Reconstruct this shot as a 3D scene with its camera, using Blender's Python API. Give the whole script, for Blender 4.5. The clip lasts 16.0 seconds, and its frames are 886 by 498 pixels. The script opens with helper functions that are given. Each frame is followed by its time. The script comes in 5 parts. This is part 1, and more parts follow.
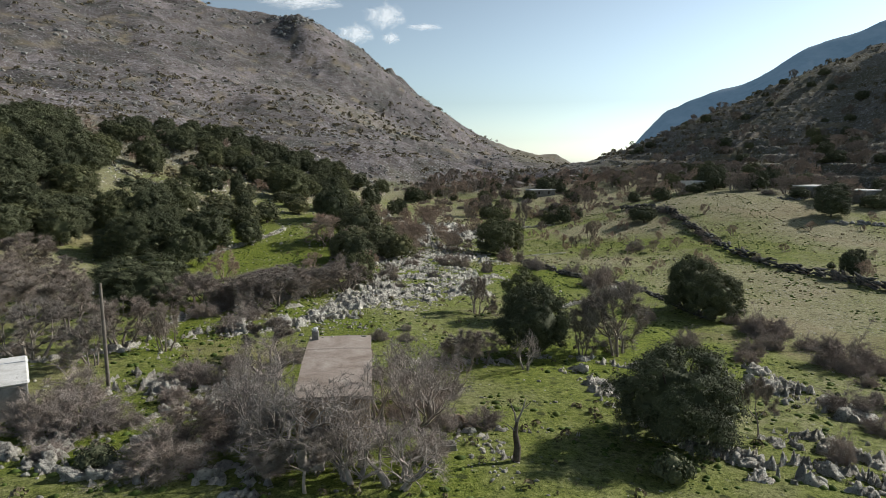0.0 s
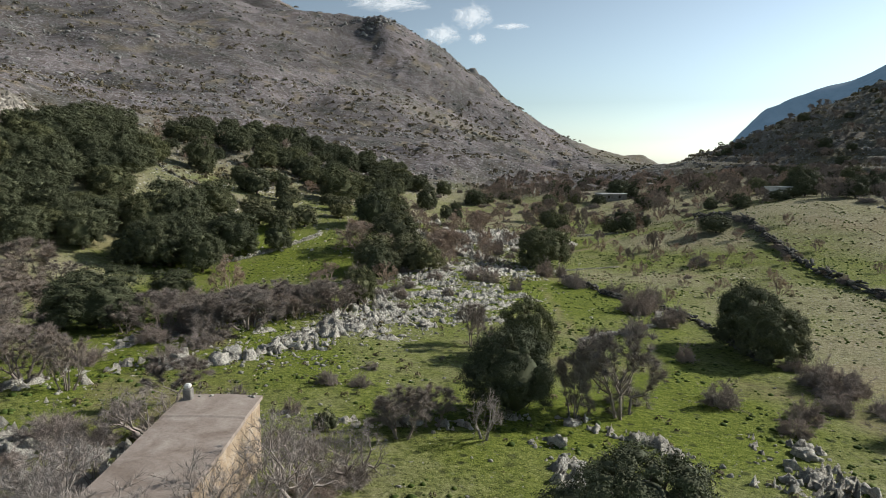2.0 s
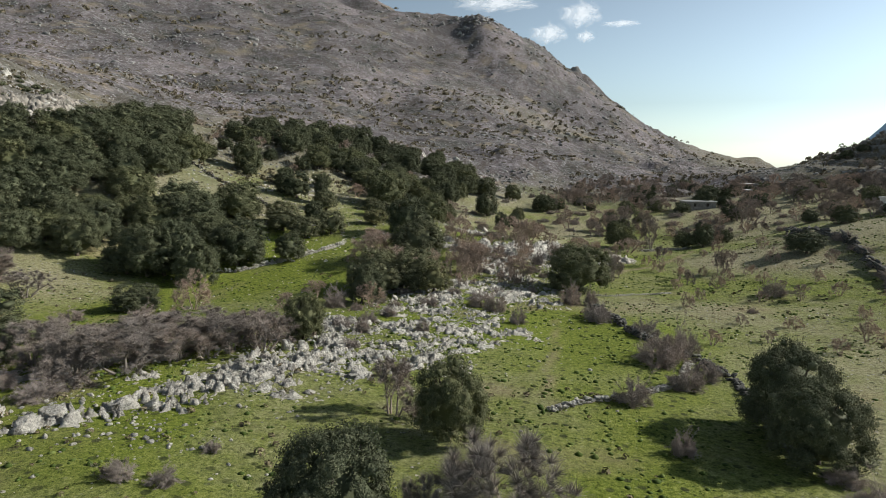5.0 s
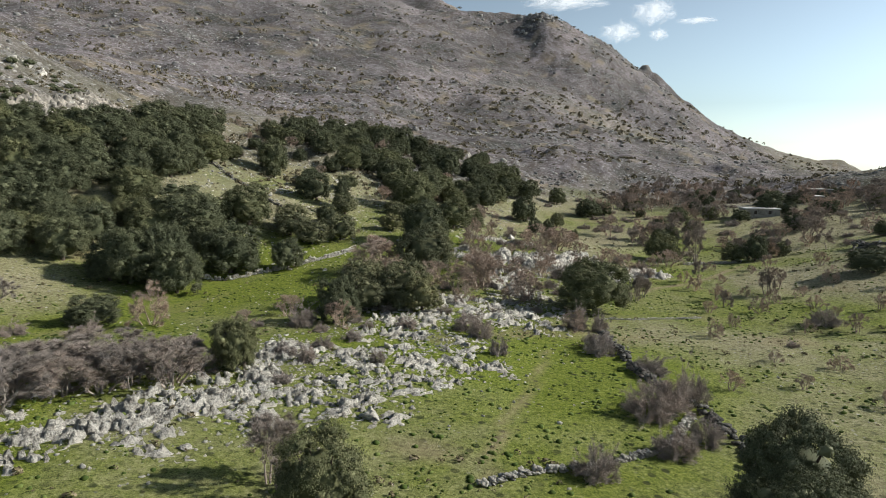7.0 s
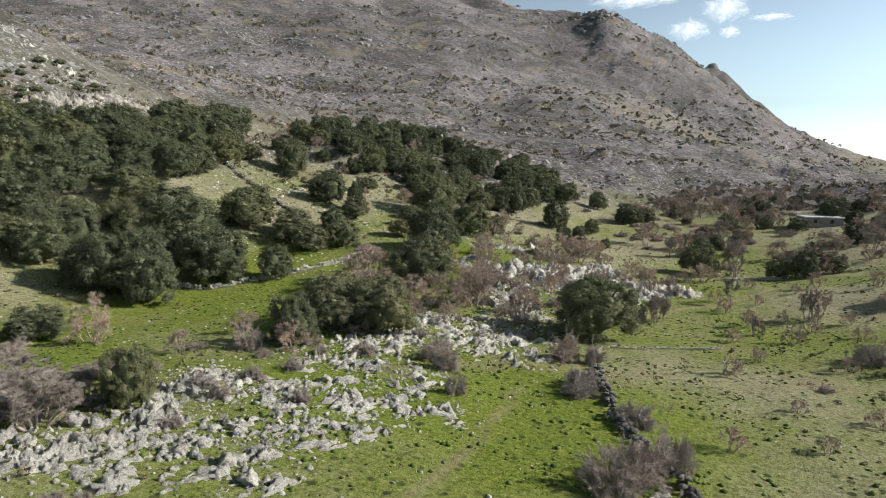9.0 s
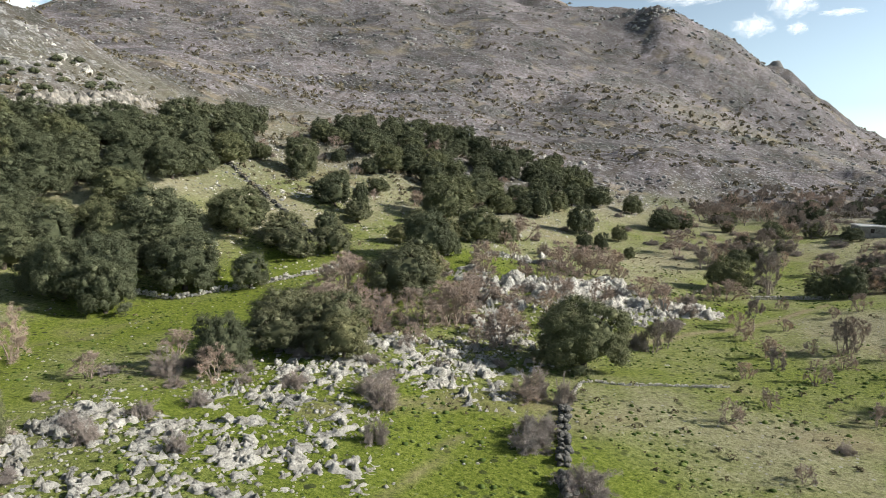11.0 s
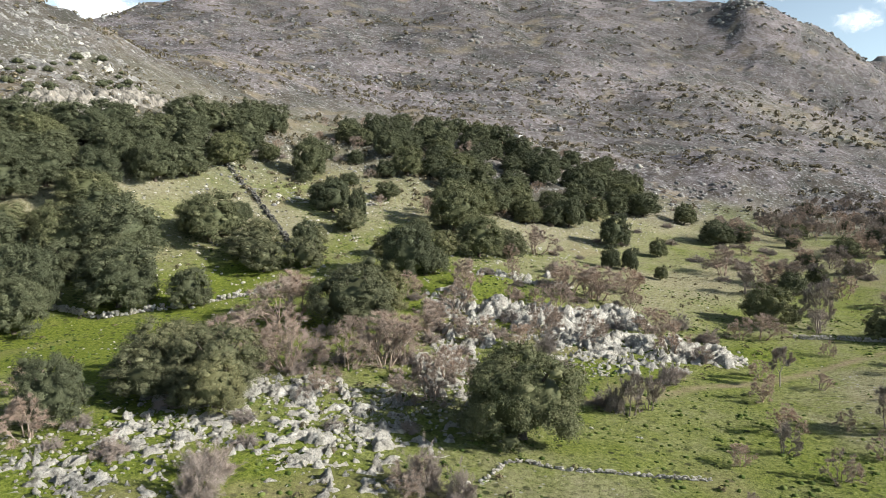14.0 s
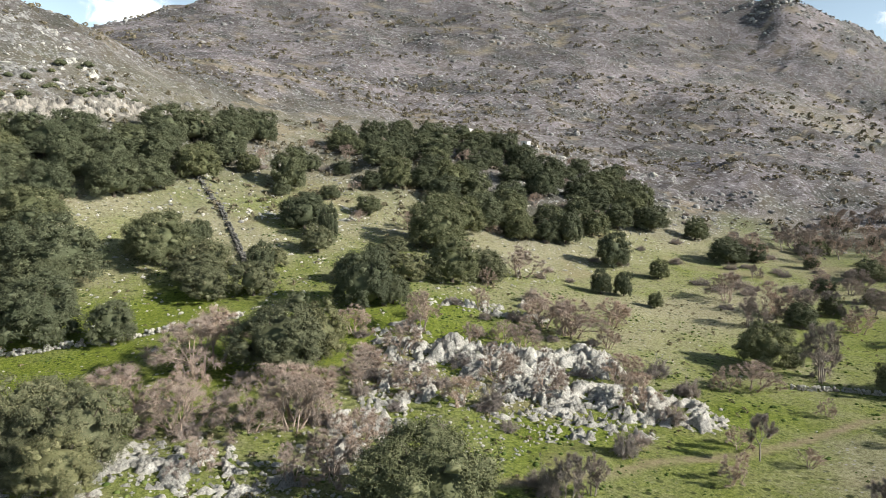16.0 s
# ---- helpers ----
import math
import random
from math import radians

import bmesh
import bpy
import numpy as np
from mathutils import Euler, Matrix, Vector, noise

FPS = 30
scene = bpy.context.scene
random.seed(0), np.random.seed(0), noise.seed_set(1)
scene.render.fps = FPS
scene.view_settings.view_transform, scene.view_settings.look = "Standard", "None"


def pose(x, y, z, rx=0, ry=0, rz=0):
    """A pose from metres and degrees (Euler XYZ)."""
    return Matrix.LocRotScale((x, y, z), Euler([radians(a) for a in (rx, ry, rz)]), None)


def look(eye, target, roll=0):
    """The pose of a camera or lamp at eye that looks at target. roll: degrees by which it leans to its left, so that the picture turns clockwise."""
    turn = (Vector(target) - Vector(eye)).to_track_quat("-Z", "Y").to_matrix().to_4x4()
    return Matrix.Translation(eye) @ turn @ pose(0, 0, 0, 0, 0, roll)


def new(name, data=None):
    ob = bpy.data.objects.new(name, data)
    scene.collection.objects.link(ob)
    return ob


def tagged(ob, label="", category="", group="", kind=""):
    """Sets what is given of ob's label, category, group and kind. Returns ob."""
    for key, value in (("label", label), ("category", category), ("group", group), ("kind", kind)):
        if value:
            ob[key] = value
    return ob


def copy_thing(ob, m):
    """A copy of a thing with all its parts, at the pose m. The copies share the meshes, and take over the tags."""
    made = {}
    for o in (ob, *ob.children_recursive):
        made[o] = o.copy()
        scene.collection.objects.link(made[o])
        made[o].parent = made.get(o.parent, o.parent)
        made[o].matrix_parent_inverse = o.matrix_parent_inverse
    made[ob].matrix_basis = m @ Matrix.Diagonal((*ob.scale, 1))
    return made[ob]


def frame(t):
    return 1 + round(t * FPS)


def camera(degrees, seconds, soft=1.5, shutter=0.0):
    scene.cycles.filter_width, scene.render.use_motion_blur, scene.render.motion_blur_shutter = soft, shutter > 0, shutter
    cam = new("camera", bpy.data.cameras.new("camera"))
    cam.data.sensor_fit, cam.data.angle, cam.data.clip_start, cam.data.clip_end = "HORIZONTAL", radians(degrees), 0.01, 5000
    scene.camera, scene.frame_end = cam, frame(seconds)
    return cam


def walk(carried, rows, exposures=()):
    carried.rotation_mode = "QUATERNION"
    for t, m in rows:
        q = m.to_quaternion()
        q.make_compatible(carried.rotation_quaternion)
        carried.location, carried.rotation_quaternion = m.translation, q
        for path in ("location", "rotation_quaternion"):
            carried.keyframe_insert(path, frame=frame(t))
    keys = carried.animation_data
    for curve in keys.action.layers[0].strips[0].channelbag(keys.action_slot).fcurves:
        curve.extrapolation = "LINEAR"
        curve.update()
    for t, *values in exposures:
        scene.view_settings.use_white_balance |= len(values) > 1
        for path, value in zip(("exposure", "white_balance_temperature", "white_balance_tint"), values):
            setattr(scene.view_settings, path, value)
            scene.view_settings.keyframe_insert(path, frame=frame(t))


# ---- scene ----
cam = camera(67.5, 16.0, soft=0.55)
METRES, EYE, TILT, LEAN, TURN = 120.0, 19.2, -7.8, 0.0, 0.0
ROWS = [
    (0.0, 0.0, 0.0, 0.0, -0.0, 0.0, 0.0),
    (0.5, 0.0188, 0.024, 0.0045, 1.94, -0.01, -0.31),
    (1.0, 0.039, 0.0498, 0.0093, 4.04, -0.02, -0.65),
    (1.5, 0.0574, 0.0745, 0.0137, 5.69, -0.04, -0.92),
    (2.0, 0.0755, 0.0997, 0.0179, 7.24, -0.07, -1.2),
    (2.5, 0.0931, 0.1254, 0.0221, 8.77, -0.1, -1.48),
    (3.0, 0.1111, 0.1525, 0.0265, 10.35, -0.14, -1.76),
    (3.5, 0.1278, 0.1782, 0.0308, 11.82, -0.18, -2.01),
    (4.0, 0.144, 0.204, 0.0352, 13.29, -0.22, -2.27),
    (6.5, 0.2152, 0.3413, 0.0586, 20.34, -0.53, -3.48),
    (7.0, 0.2281, 0.3708, 0.0634, 21.8, -0.61, -3.78),
    (7.5, 0.2389, 0.3963, 0.0677, 23.02, -0.68, -4.02),
    (8.0, 0.2505, 0.4261, 0.0728, 24.37, -0.76, -4.25),
    (8.5, 0.2607, 0.4542, 0.0776, 25.64, -0.85, -4.49),
    (9.0, 0.271, 0.4844, 0.0827, 27.01, -0.95, -4.73),
    (11.5, 0.3111, 0.6301, 0.1072, 32.7, -1.46, -5.73),
    (12.0, 0.318, 0.6618, 0.1127, 33.84, -1.56, -5.9),
    (12.5, 0.3235, 0.6912, 0.1177, 34.93, -1.67, -6.06),
    (13.0, 0.3291, 0.7228, 0.1234, 36.15, -1.79, -6.26),
    (13.5, 0.333, 0.75, 0.1282, 37.2, -1.91, -6.44),
    (14.0, 0.337, 0.7817, 0.1339, 38.44, -2.03, -6.63),
    (14.5, 0.34, 0.8113, 0.1396, 39.54, -2.16, -6.82),
    (15.0, 0.3427, 0.8427, 0.1485, 40.27, -2.25, -6.93),
    (15.5, 0.3451, 0.8692, 0.1606, 40.7, -2.3, -6.99),
    (16.0, 0.3471, 0.8997, 0.1756, 41.08, -2.35, -7.04),
]
walk(cam, [(t, pose(0, 0, EYE, TILT, LEAN, TURN) @ pose(METRES * x, METRES * y, METRES * z, 90 + pitch, roll, yaw)) for t, x, y, z, yaw, pitch, roll in ROWS],
     exposures=[(0.0, 0.02), (4.0, 0.08), (9.0, 0.43), (12.5, 0.63), (16.0, 0.68)])

# ---- world and sun ----
SUN_TURN, SUN_HEIGHT = radians(62), radians(29)
world = bpy.data.worlds.new("sky")
scene.world = world
world.use_nodes = True
sky = world.node_tree.nodes.new("ShaderNodeTexSky")
sky.sky_type = "NISHITA"
sky.sun_disc = False
sky.sun_elevation, sky.sun_rotation = SUN_HEIGHT, SUN_TURN
sky.dust_density, sky.ozone_density, sky.air_density = 0.3, 1.6, 1.0
pale = world.node_tree.nodes.new("ShaderNodeHueSaturation")
pale.inputs["Saturation"].default_value = 0.32
world.node_tree.links.new(sky.outputs[0], pale.inputs["Color"])
cool = world.node_tree.nodes.new("ShaderNodeMixRGB")
cool.blend_type = "MULTIPLY"
cool.inputs[0].default_value, cool.inputs[2].default_value = 1.0, (0.935, 1.0, 1.025, 1)
world.node_tree.links.new(pale.outputs[0], cool.inputs[1])
glare = world.node_tree.nodes.new("ShaderNodeGamma")
glare.inputs["Gamma"].default_value = 1.9
world.node_tree.links.new(cool.outputs[0], glare.inputs["Color"])
world.node_tree.links.new(glare.outputs[0], world.node_tree.nodes["Background"].inputs[0])
world.node_tree.nodes["Background"].inputs[1].default_value = 0.0205
sun = new("sun", bpy.data.lights.new("sun", "SUN"))
sun.data.energy, sun.data.angle, sun.data.color = 5.0, radians(0.6), (0.99, 0.945, 0.868)
toward_sun = Vector((math.sin(SUN_TURN) * math.cos(SUN_HEIGHT), math.cos(SUN_TURN) * math.cos(SUN_HEIGHT), math.sin(SUN_HEIGHT)))
sun.matrix_world = look(toward_sun * 200, (0, 0, 0))


# ---- materials ----
def material(name, build, rough=0.9, spec=0.2):
    """A node material: build(n, link, bsdf) fills in colour and relief."""
    m = bpy.data.materials.new(name)
    m.use_nodes = True
    tree = m.node_tree
    bsdf = tree.nodes["Principled BSDF"]
    bsdf.inputs["Roughness"].default_value = rough
    bsdf.inputs["Specular IOR Level"].default_value = spec

    def n(kind, **values):
        node = tree.nodes.new("ShaderNode" + kind)
        for key, value in values.items():
            node.inputs[key.replace("_", " ")].default_value = value
        return node

    build(n, tree.links.new, bsdf)
    return m


def coords(n):
    return n("TexCoord").outputs["Object"]


def place(n):
    return n("NewGeometry").outputs["Position"]


def noise_of(n, link, where, scale, detail=4.0, rough=0.55, warp=0.0):
    t = n("TexNoise", Scale=scale, Detail=detail, Roughness=rough, Distortion=warp)
    link(where, t.inputs["Vector"])
    return t.outputs["Fac"]


def ramp(n, link, fac, stops):
    r = n("ValToRGB")
    while len(r.color_ramp.elements) < len(stops):
        r.color_ramp.elements.new(0.5)
    for e, (at, col) in zip(r.color_ramp.elements, stops):
        e.position, e.color = at, (*col, 1) if len(col) == 3 else col
    link(fac, r.inputs[0])
    return r.outputs[0]


def grey(v):
    return (v, v, v)


def mix(n, link, fac, a, b, mode="MIX"):
    x = n("MixRGB")
    x.blend_type = mode
    for sock, v in zip(x.inputs, (fac, a, b)):
        if isinstance(v, (int, float)):
            sock.default_value = v
        elif isinstance(v, tuple):
            sock.default_value = (*v, 1)
        else:
            link(v, sock)
    return x.outputs[0]


def bump(n, link, height, bsdf, strength, distance):
    b = n("Bump", Strength=strength, Distance=distance)
    link(height, b.inputs["Height"])
    link(b.outputs[0], bsdf.inputs["Normal"])


def specks(n, link, where, scale, reach, share):
    """Scattered spots: 1 inside a spot, 0 outside; only a share of the cells holds one."""
    v = n("TexVoronoi", Scale=scale)
    link(where, v.inputs["Vector"])
    spot = ramp(n, link, v.outputs["Distance"], [(reach * 0.7, grey(1)), (reach, grey(0))])
    pick = n("SeparateColor")
    link(v.outputs["Color"], pick.inputs[0])
    chosen = ramp(n, link, pick.outputs[0], [(share, grey(1)), (share + 0.02, grey(0))])
    return mix(n, link, 1.0, spot, chosen, "MULTIPLY")


def build_ground(n, link, bsdf):
    p = place(n)
    cover = n("Attribute")
    cover.attribute_name = "cover"
    split = n("SeparateColor")
    link(cover.outputs["Color"], split.inputs[0])
    lush, scrub, bare = split.outputs[0], split.outputs[1], split.outputs[2]
    wide, mid, fine, grain = noise_of(n, link, p, 0.035, 5), noise_of(n, link, p, 0.3, 6, 0.68), noise_of(n, link, p, 2.6, 6, 0.78), noise_of(n, link, p, 9.0, 4, 0.8)
    texture = mix(n, link, 0.45, fine, grain)
    dry = ramp(n, link, texture, [(0.4, (0.09, 0.086, 0.045)), (0.46, (0.26, 0.242, 0.13)), (0.53, (0.38, 0.355, 0.21)), (0.62, (0.55, 0.52, 0.37))])
    green = ramp(n, link, texture, [(0.4, (0.033, 0.048, 0.009)), (0.46, (0.115, 0.158, 0.021)), (0.53, (0.205, 0.25, 0.036)), (0.62, (0.36, 0.385, 0.105))])
    patch = ramp(n, link, mid, [(0.36, grey(0)), (0.62, grey(1))])
    lush_fac = mix(n, link, 0.55, lush, mix(n, link, 1.0, lush, patch, "OVERLAY"))
    grass = mix(n, link, lush_fac, dry, green)
    blotch = noise_of(n, link, p, 0.9, 5, 0.7, 0.8)
    thin = mix(n, link, 1.0, ramp(n, link, blotch, [(0.53, grey(0)), (0.63, grey(0.45))]), ramp(n, link, lush, [(0.35, grey(1)), (0.85, grey(0.12))]), "MULTIPLY")
    grass = mix(n, link, thin, grass, mix(n, link, texture, (0.05, 0.05, 0.028), (0.30, 0.26, 0.17)))
    pale = mix(n, link, 1.0, specks(n, link, p, 1.9, 0.3, 0.22), ramp(n, link, lush, [(0.2, grey(1)), (0.7, grey(0.15))]), "MULTIPLY")
    grass = mix(n, link, pale, grass, mix(n, link, texture, (0.2, 0.19, 0.17), (0.6, 0.58, 0.53)))
    clumps = mix(n, link, 1.0, specks(n, link, p, 1.1, 0.4, 0.28), ramp(n, link, mid, [(0.4, grey(0.35)), (0.6, grey(1))]), "MULTIPLY")
    grass = mix(n, link, clumps, grass, mix(n, link, texture, (0.018, 0.032, 0.008), (0.075, 0.085, 0.035)))
    soil = ramp(n, link, texture, [(0.36, (0.2, 0.155, 0.09)), (0.65, (0.46, 0.38, 0.24))])
    hill_a = ramp(n, link, texture, [(0.4, (0.04, 0.037, 0.026)), (0.47, (0.115, 0.104, 0.088)), (0.53, (0.22, 0.203, 0.18)), (0.61, (0.5, 0.485, 0.455))])
    hill_b = ramp(n, link, mid, [(0.36, (0.042, 0.042, 0.034)), (0.5, (0.13, 0.116, 0.104)), (0.66, (0.25, 0.235, 0.222))])
    hill_c = ramp(n, link, wide, [(0.38, (0.42, 0.45, 0.42)), (0.5, (0.7, 0.68, 0.72)), (0.64, (1.0, 0.955, 1.02))])
    hill = mix(n, link, 1.0, mix(n, link, 0.45, hill_a, hill_b), hill_c, "MULTIPLY")
    heath = mix(n, link, 1.0, specks(n, link, p, 0.28, 0.42, 0.4), ramp(n, link, wide, [(0.42, grey(0.15)), (0.56, grey(1))]), "MULTIPLY")
    hill = mix(n, link, heath, hill, mix(n, link, texture, (0.03, 0.028, 0.018), (0.10, 0.088, 0.066)))
    brush = ramp(n, link, noise_of(n, link, p, 0.085, 7, 0.72, 1.0), [(0.5, grey(0)), (0.57, grey(0.75))])
    hill = mix(n, link, brush, hill, mix(n, link, texture, (0.035, 0.028, 0.021), (0.13, 0.108, 0.086)))
    stones = mix(n, link, 1.0, mix(n, link, 1.0, specks(n, link, p, 0.6, 0.4, 0.4), specks(n, link, p, 1.7, 0.42, 0.5), "LIGHTEN"), ramp(n, link, mid, [(0.42, grey(0.1)), (0.54, grey(1))]), "MULTIPLY")
    hill = mix(n, link, stones, hill, mix(n, link, texture, (0.16, 0.155, 0.145), (0.56, 0.545, 0.51)))
    # beds of rock that run level round the slopes: a pale lip with underside shade painted dark at its foot
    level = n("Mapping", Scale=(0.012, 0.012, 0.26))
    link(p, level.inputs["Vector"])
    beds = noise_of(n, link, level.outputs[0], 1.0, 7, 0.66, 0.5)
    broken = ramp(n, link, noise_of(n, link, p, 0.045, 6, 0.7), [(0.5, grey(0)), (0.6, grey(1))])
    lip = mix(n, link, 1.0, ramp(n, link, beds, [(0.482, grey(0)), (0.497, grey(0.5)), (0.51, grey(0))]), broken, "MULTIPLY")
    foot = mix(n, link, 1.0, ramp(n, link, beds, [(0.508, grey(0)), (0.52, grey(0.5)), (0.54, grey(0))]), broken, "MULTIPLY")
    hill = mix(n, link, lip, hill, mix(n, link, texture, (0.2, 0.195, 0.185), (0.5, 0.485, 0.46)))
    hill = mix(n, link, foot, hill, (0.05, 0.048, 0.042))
    hill = mix(n, link, 1.0, hill, ramp(n, link, noise_of(n, link, p, 0.009, 5, 0.6, 0.5), [(0.38, (0.86, 0.88, 0.91)), (0.5, (1.18, 1.19, 1.26)), (0.62, (1.5, 1.48, 1.55))]), "MULTIPLY")
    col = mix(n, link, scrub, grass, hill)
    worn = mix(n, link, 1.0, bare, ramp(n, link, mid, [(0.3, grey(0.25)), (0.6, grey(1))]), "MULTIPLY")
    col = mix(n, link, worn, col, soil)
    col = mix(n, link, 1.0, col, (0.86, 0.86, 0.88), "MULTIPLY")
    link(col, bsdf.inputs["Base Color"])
    bump(n, link, mix(n, link, 0.6, mid, texture), bsdf, 0.8, 0.55)


def build_limestone(n, link, bsdf):
    p = place(n)
    who = n("ObjectInfo").outputs["Random"]
    a, b = noise_of(n, link, p, 0.9, 8, 0.75, 0.5), noise_of(n, link, p, 5.0, 6, 0.78)
    col = ramp(n, link, a, [(0.32, (0.13, 0.125, 0.115)), (0.39, (0.42, 0.40, 0.355)), (0.48, (0.68, 0.65, 0.58)), (0.65, (0.84, 0.81, 0.735))])
    col = mix(n, link, 0.6, col, ramp(n, link, b, [(0.38, grey(0.2)), (0.46, grey(0.85)), (0.54, grey(1.0))]), "MULTIPLY")
    col = mix(n, link, 0.35, col, ramp(n, link, who, [(0.0, (0.75, 0.75, 0.73)), (1.0, (1.0, 0.98, 0.94))]), "MULTIPLY")
    lichen = ramp(n, link, noise_of(n, link, p, 0.28, 7, 0.72, 0.6), [(0.5, grey(0)), (0.62, grey(0.62))])
    col = mix(n, link, lichen, col, ramp(n, link, b, [(0.38, (0.07, 0.07, 0.066)), (0.56, (0.3, 0.3, 0.285))]))
    moss = ramp(n, link, noise_of(n, link, p, 0.5, 6, 0.7), [(0.58, grey(0)), (0.68, grey(0.5))])
    col = mix(n, link, moss, col, (0.12, 0.13, 0.05))
    link(col, bsdf.inputs["Base Color"])
    bump(n, link, mix(n, link, 0.6, a, b), bsdf, 1.0, 0.6)


def build_leaf(dark, mid, pale):
    def build(n, link, bsdf):
        rnd = n("NewGeometry").outputs["Random Per Island"]
        who = n("ObjectInfo").outputs["Random"]
        col = ramp(n, link, rnd, [(0.0, dark), (0.6, mid), (1.0, pale)])
        col = mix(n, link, 1.0, col, ramp(n, link, who, [(0.0, (0.8, 0.82, 0.78)), (0.6, (1.05, 1.04, 0.97)), (1.0, (1.35, 1.28, 1.05))]), "MULTIPLY")
        link(col, bsdf.inputs["Base Color"])
    return build


def build_bark(dark, pale, scale):
    def build(n, link, bsdf):
        who = n("ObjectInfo").outputs["Random"]
        f = noise_of(n, link, place(n), scale, 5, 0.7)
        col = ramp(n, link, f, [(0.3, dark), (0.7, pale)])
        col = mix(n, link, 0.6, col, ramp(n, link, who, [(0.0, (0.75, 0.75, 0.78)), (1.0, (1.2, 1.1, 1.05))]), "MULTIPLY")
        link(col, bsdf.inputs["Base Color"])
        bump(n, link, f, bsdf, 0.6, 0.03)
    return build


def build_plaster(dark, mid, pale, scale=0.8):
    def build(n, link, bsdf):
        p = place(n)
        a, b = noise_of(n, link, p, scale, 6, 0.65, 0.6), noise_of(n, link, p, scale * 9, 5, 0.7)
        col = ramp(n, link, a, [(0.32, dark), (0.5, mid), (0.7, pale)])
        col = mix(n, link, 0.4, col, ramp(n, link, b, [(0.3, grey(0.5)), (0.6, grey(1.0))]), "MULTIPLY")
        link(col, bsdf.inputs["Base Color"])
        bump(n, link, mix(n, link, 0.5, a, b), bsdf, 0.7, 0.04)
    return build


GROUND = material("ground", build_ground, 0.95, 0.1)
LIMESTONE = material("limestone", build_limestone, 0.9, 0.2)


def build_dark_stone(n, link, bsdf):
    p = place(n)
    who = n("ObjectInfo").outputs["Random"]
    a = noise_of(n, link, p, 4.0, 6, 0.75)
    col = ramp(n, link, a, [(0.35, (0.05, 0.05, 0.045)), (0.55, (0.17, 0.165, 0.15)), (0.7, (0.34, 0.33, 0.30))])
    link(mix(n, link, 0.6, col, ramp(n, link, who, [(0.0, grey(0.45)), (1.0, grey(1.2))]), "MULTIPLY"), bsdf.inputs["Base Color"])
    bump(n, link, a, bsdf, 0.9, 0.2)


def build_hill_stone(n, link, bsdf):
    p = place(n)
    a = noise_of(n, link, p, 0.7, 7, 0.75)
    col = ramp(n, link, a, [(0.34, (0.09, 0.088, 0.082)), (0.5, (0.27, 0.262, 0.245)), (0.68, (0.46, 0.45, 0.425))])
    link(mix(n, link, 0.6, col, ramp(n, link, n("NewGeometry").outputs["Random Per Island"], [(0.0, grey(0.45)), (1.0, grey(1.15))]), "MULTIPLY"), bsdf.inputs["Base Color"])
    bump(n, link, a, bsdf, 0.8, 0.5)


HILL_STONE = material("hill_stone", build_hill_stone, 0.95, 0.1)
# darker copy of the limestone: the walls' backlit, shaded faces are painted into its colour
WALL_STONE = material("shaded_stone", build_dark_stone, 0.95, 0.1)
OAK_LEAF = material("oak_leaf", build_leaf((0.07, 0.08, 0.045), (0.114, 0.126, 0.075), (0.16, 0.168, 0.106)), 0.7, 0.15)
OLIVE_LEAF = material("olive_leaf", build_leaf((0.09, 0.096, 0.054), (0.145, 0.15, 0.088), (0.2, 0.198, 0.122)), 0.7, 0.15)
CLIFF = material("cliff_limestone", build_plaster((0.07, 0.066, 0.058), (0.27, 0.25, 0.215), (0.46, 0.41, 0.34), 0.5))
BARK = material("bark", build_bark((0.05, 0.04, 0.03), (0.16, 0.135, 0.11), 3.0))
PALE_BARK = material("pale_bark", build_bark((0.2, 0.178, 0.158), (0.46, 0.42, 0.385), 2.0))
TWIG = material("twig", build_bark((0.19, 0.166, 0.142), (0.42, 0.37, 0.325), 0.8))
PINK_TWIG = material("pink_twig", build_bark((0.27, 0.215, 0.175), (0.56, 0.46, 0.375), 0.8))
THORN = material("thorn_twig", build_bark((0.2, 0.172, 0.152), (0.46, 0.405, 0.36), 0.8))
TUFT = material("tuft_blade", build_leaf((0.045, 0.07, 0.016), (0.085, 0.125, 0.03), (0.15, 0.185, 0.055)), 0.8, 0.1)
SCRUB = material("scrub_leaf", build_leaf((0.085, 0.075, 0.05), (0.15, 0.132, 0.095), (0.235, 0.205, 0.158)), 0.9, 0.1)
ROOF_SCREED = material("roof_screed", build_plaster((0.24, 0.19, 0.155), (0.36, 0.30, 0.26), (0.46, 0.40, 0.35), 0.6))
OCHRE_WALL = material("ochre_wall", build_plaster((0.22, 0.16, 0.11), (0.42, 0.32, 0.22), (0.52, 0.44, 0.35), 1.2))
WHITEWASH = material("whitewash", build_plaster((0.55, 0.53, 0.49), (0.70, 0.69, 0.66), (0.8, 0.79, 0.77), 0.7))
GREY_WALL = material("grey_wall", build_plaster((0.14, 0.13, 0.12), (0.26, 0.245, 0.225), (0.36, 0.34, 0.32), 0.9))
DARK_WOOD = material("dark_wood", build_plaster((0.03, 0.024, 0.02), (0.055, 0.045, 0.036), (0.085, 0.07, 0.06), 2.0))
POLE_WOOD = material("pole_wood", build_plaster((0.13, 0.11, 0.09), (0.20, 0.175, 0.15), (0.28, 0.25, 0.22), 2.0))
IRON = material("iron", build_plaster((0.05, 0.05, 0.05), (0.09, 0.085, 0.08), (0.14, 0.12, 0.11), 3.0), 0.6, 0.5)


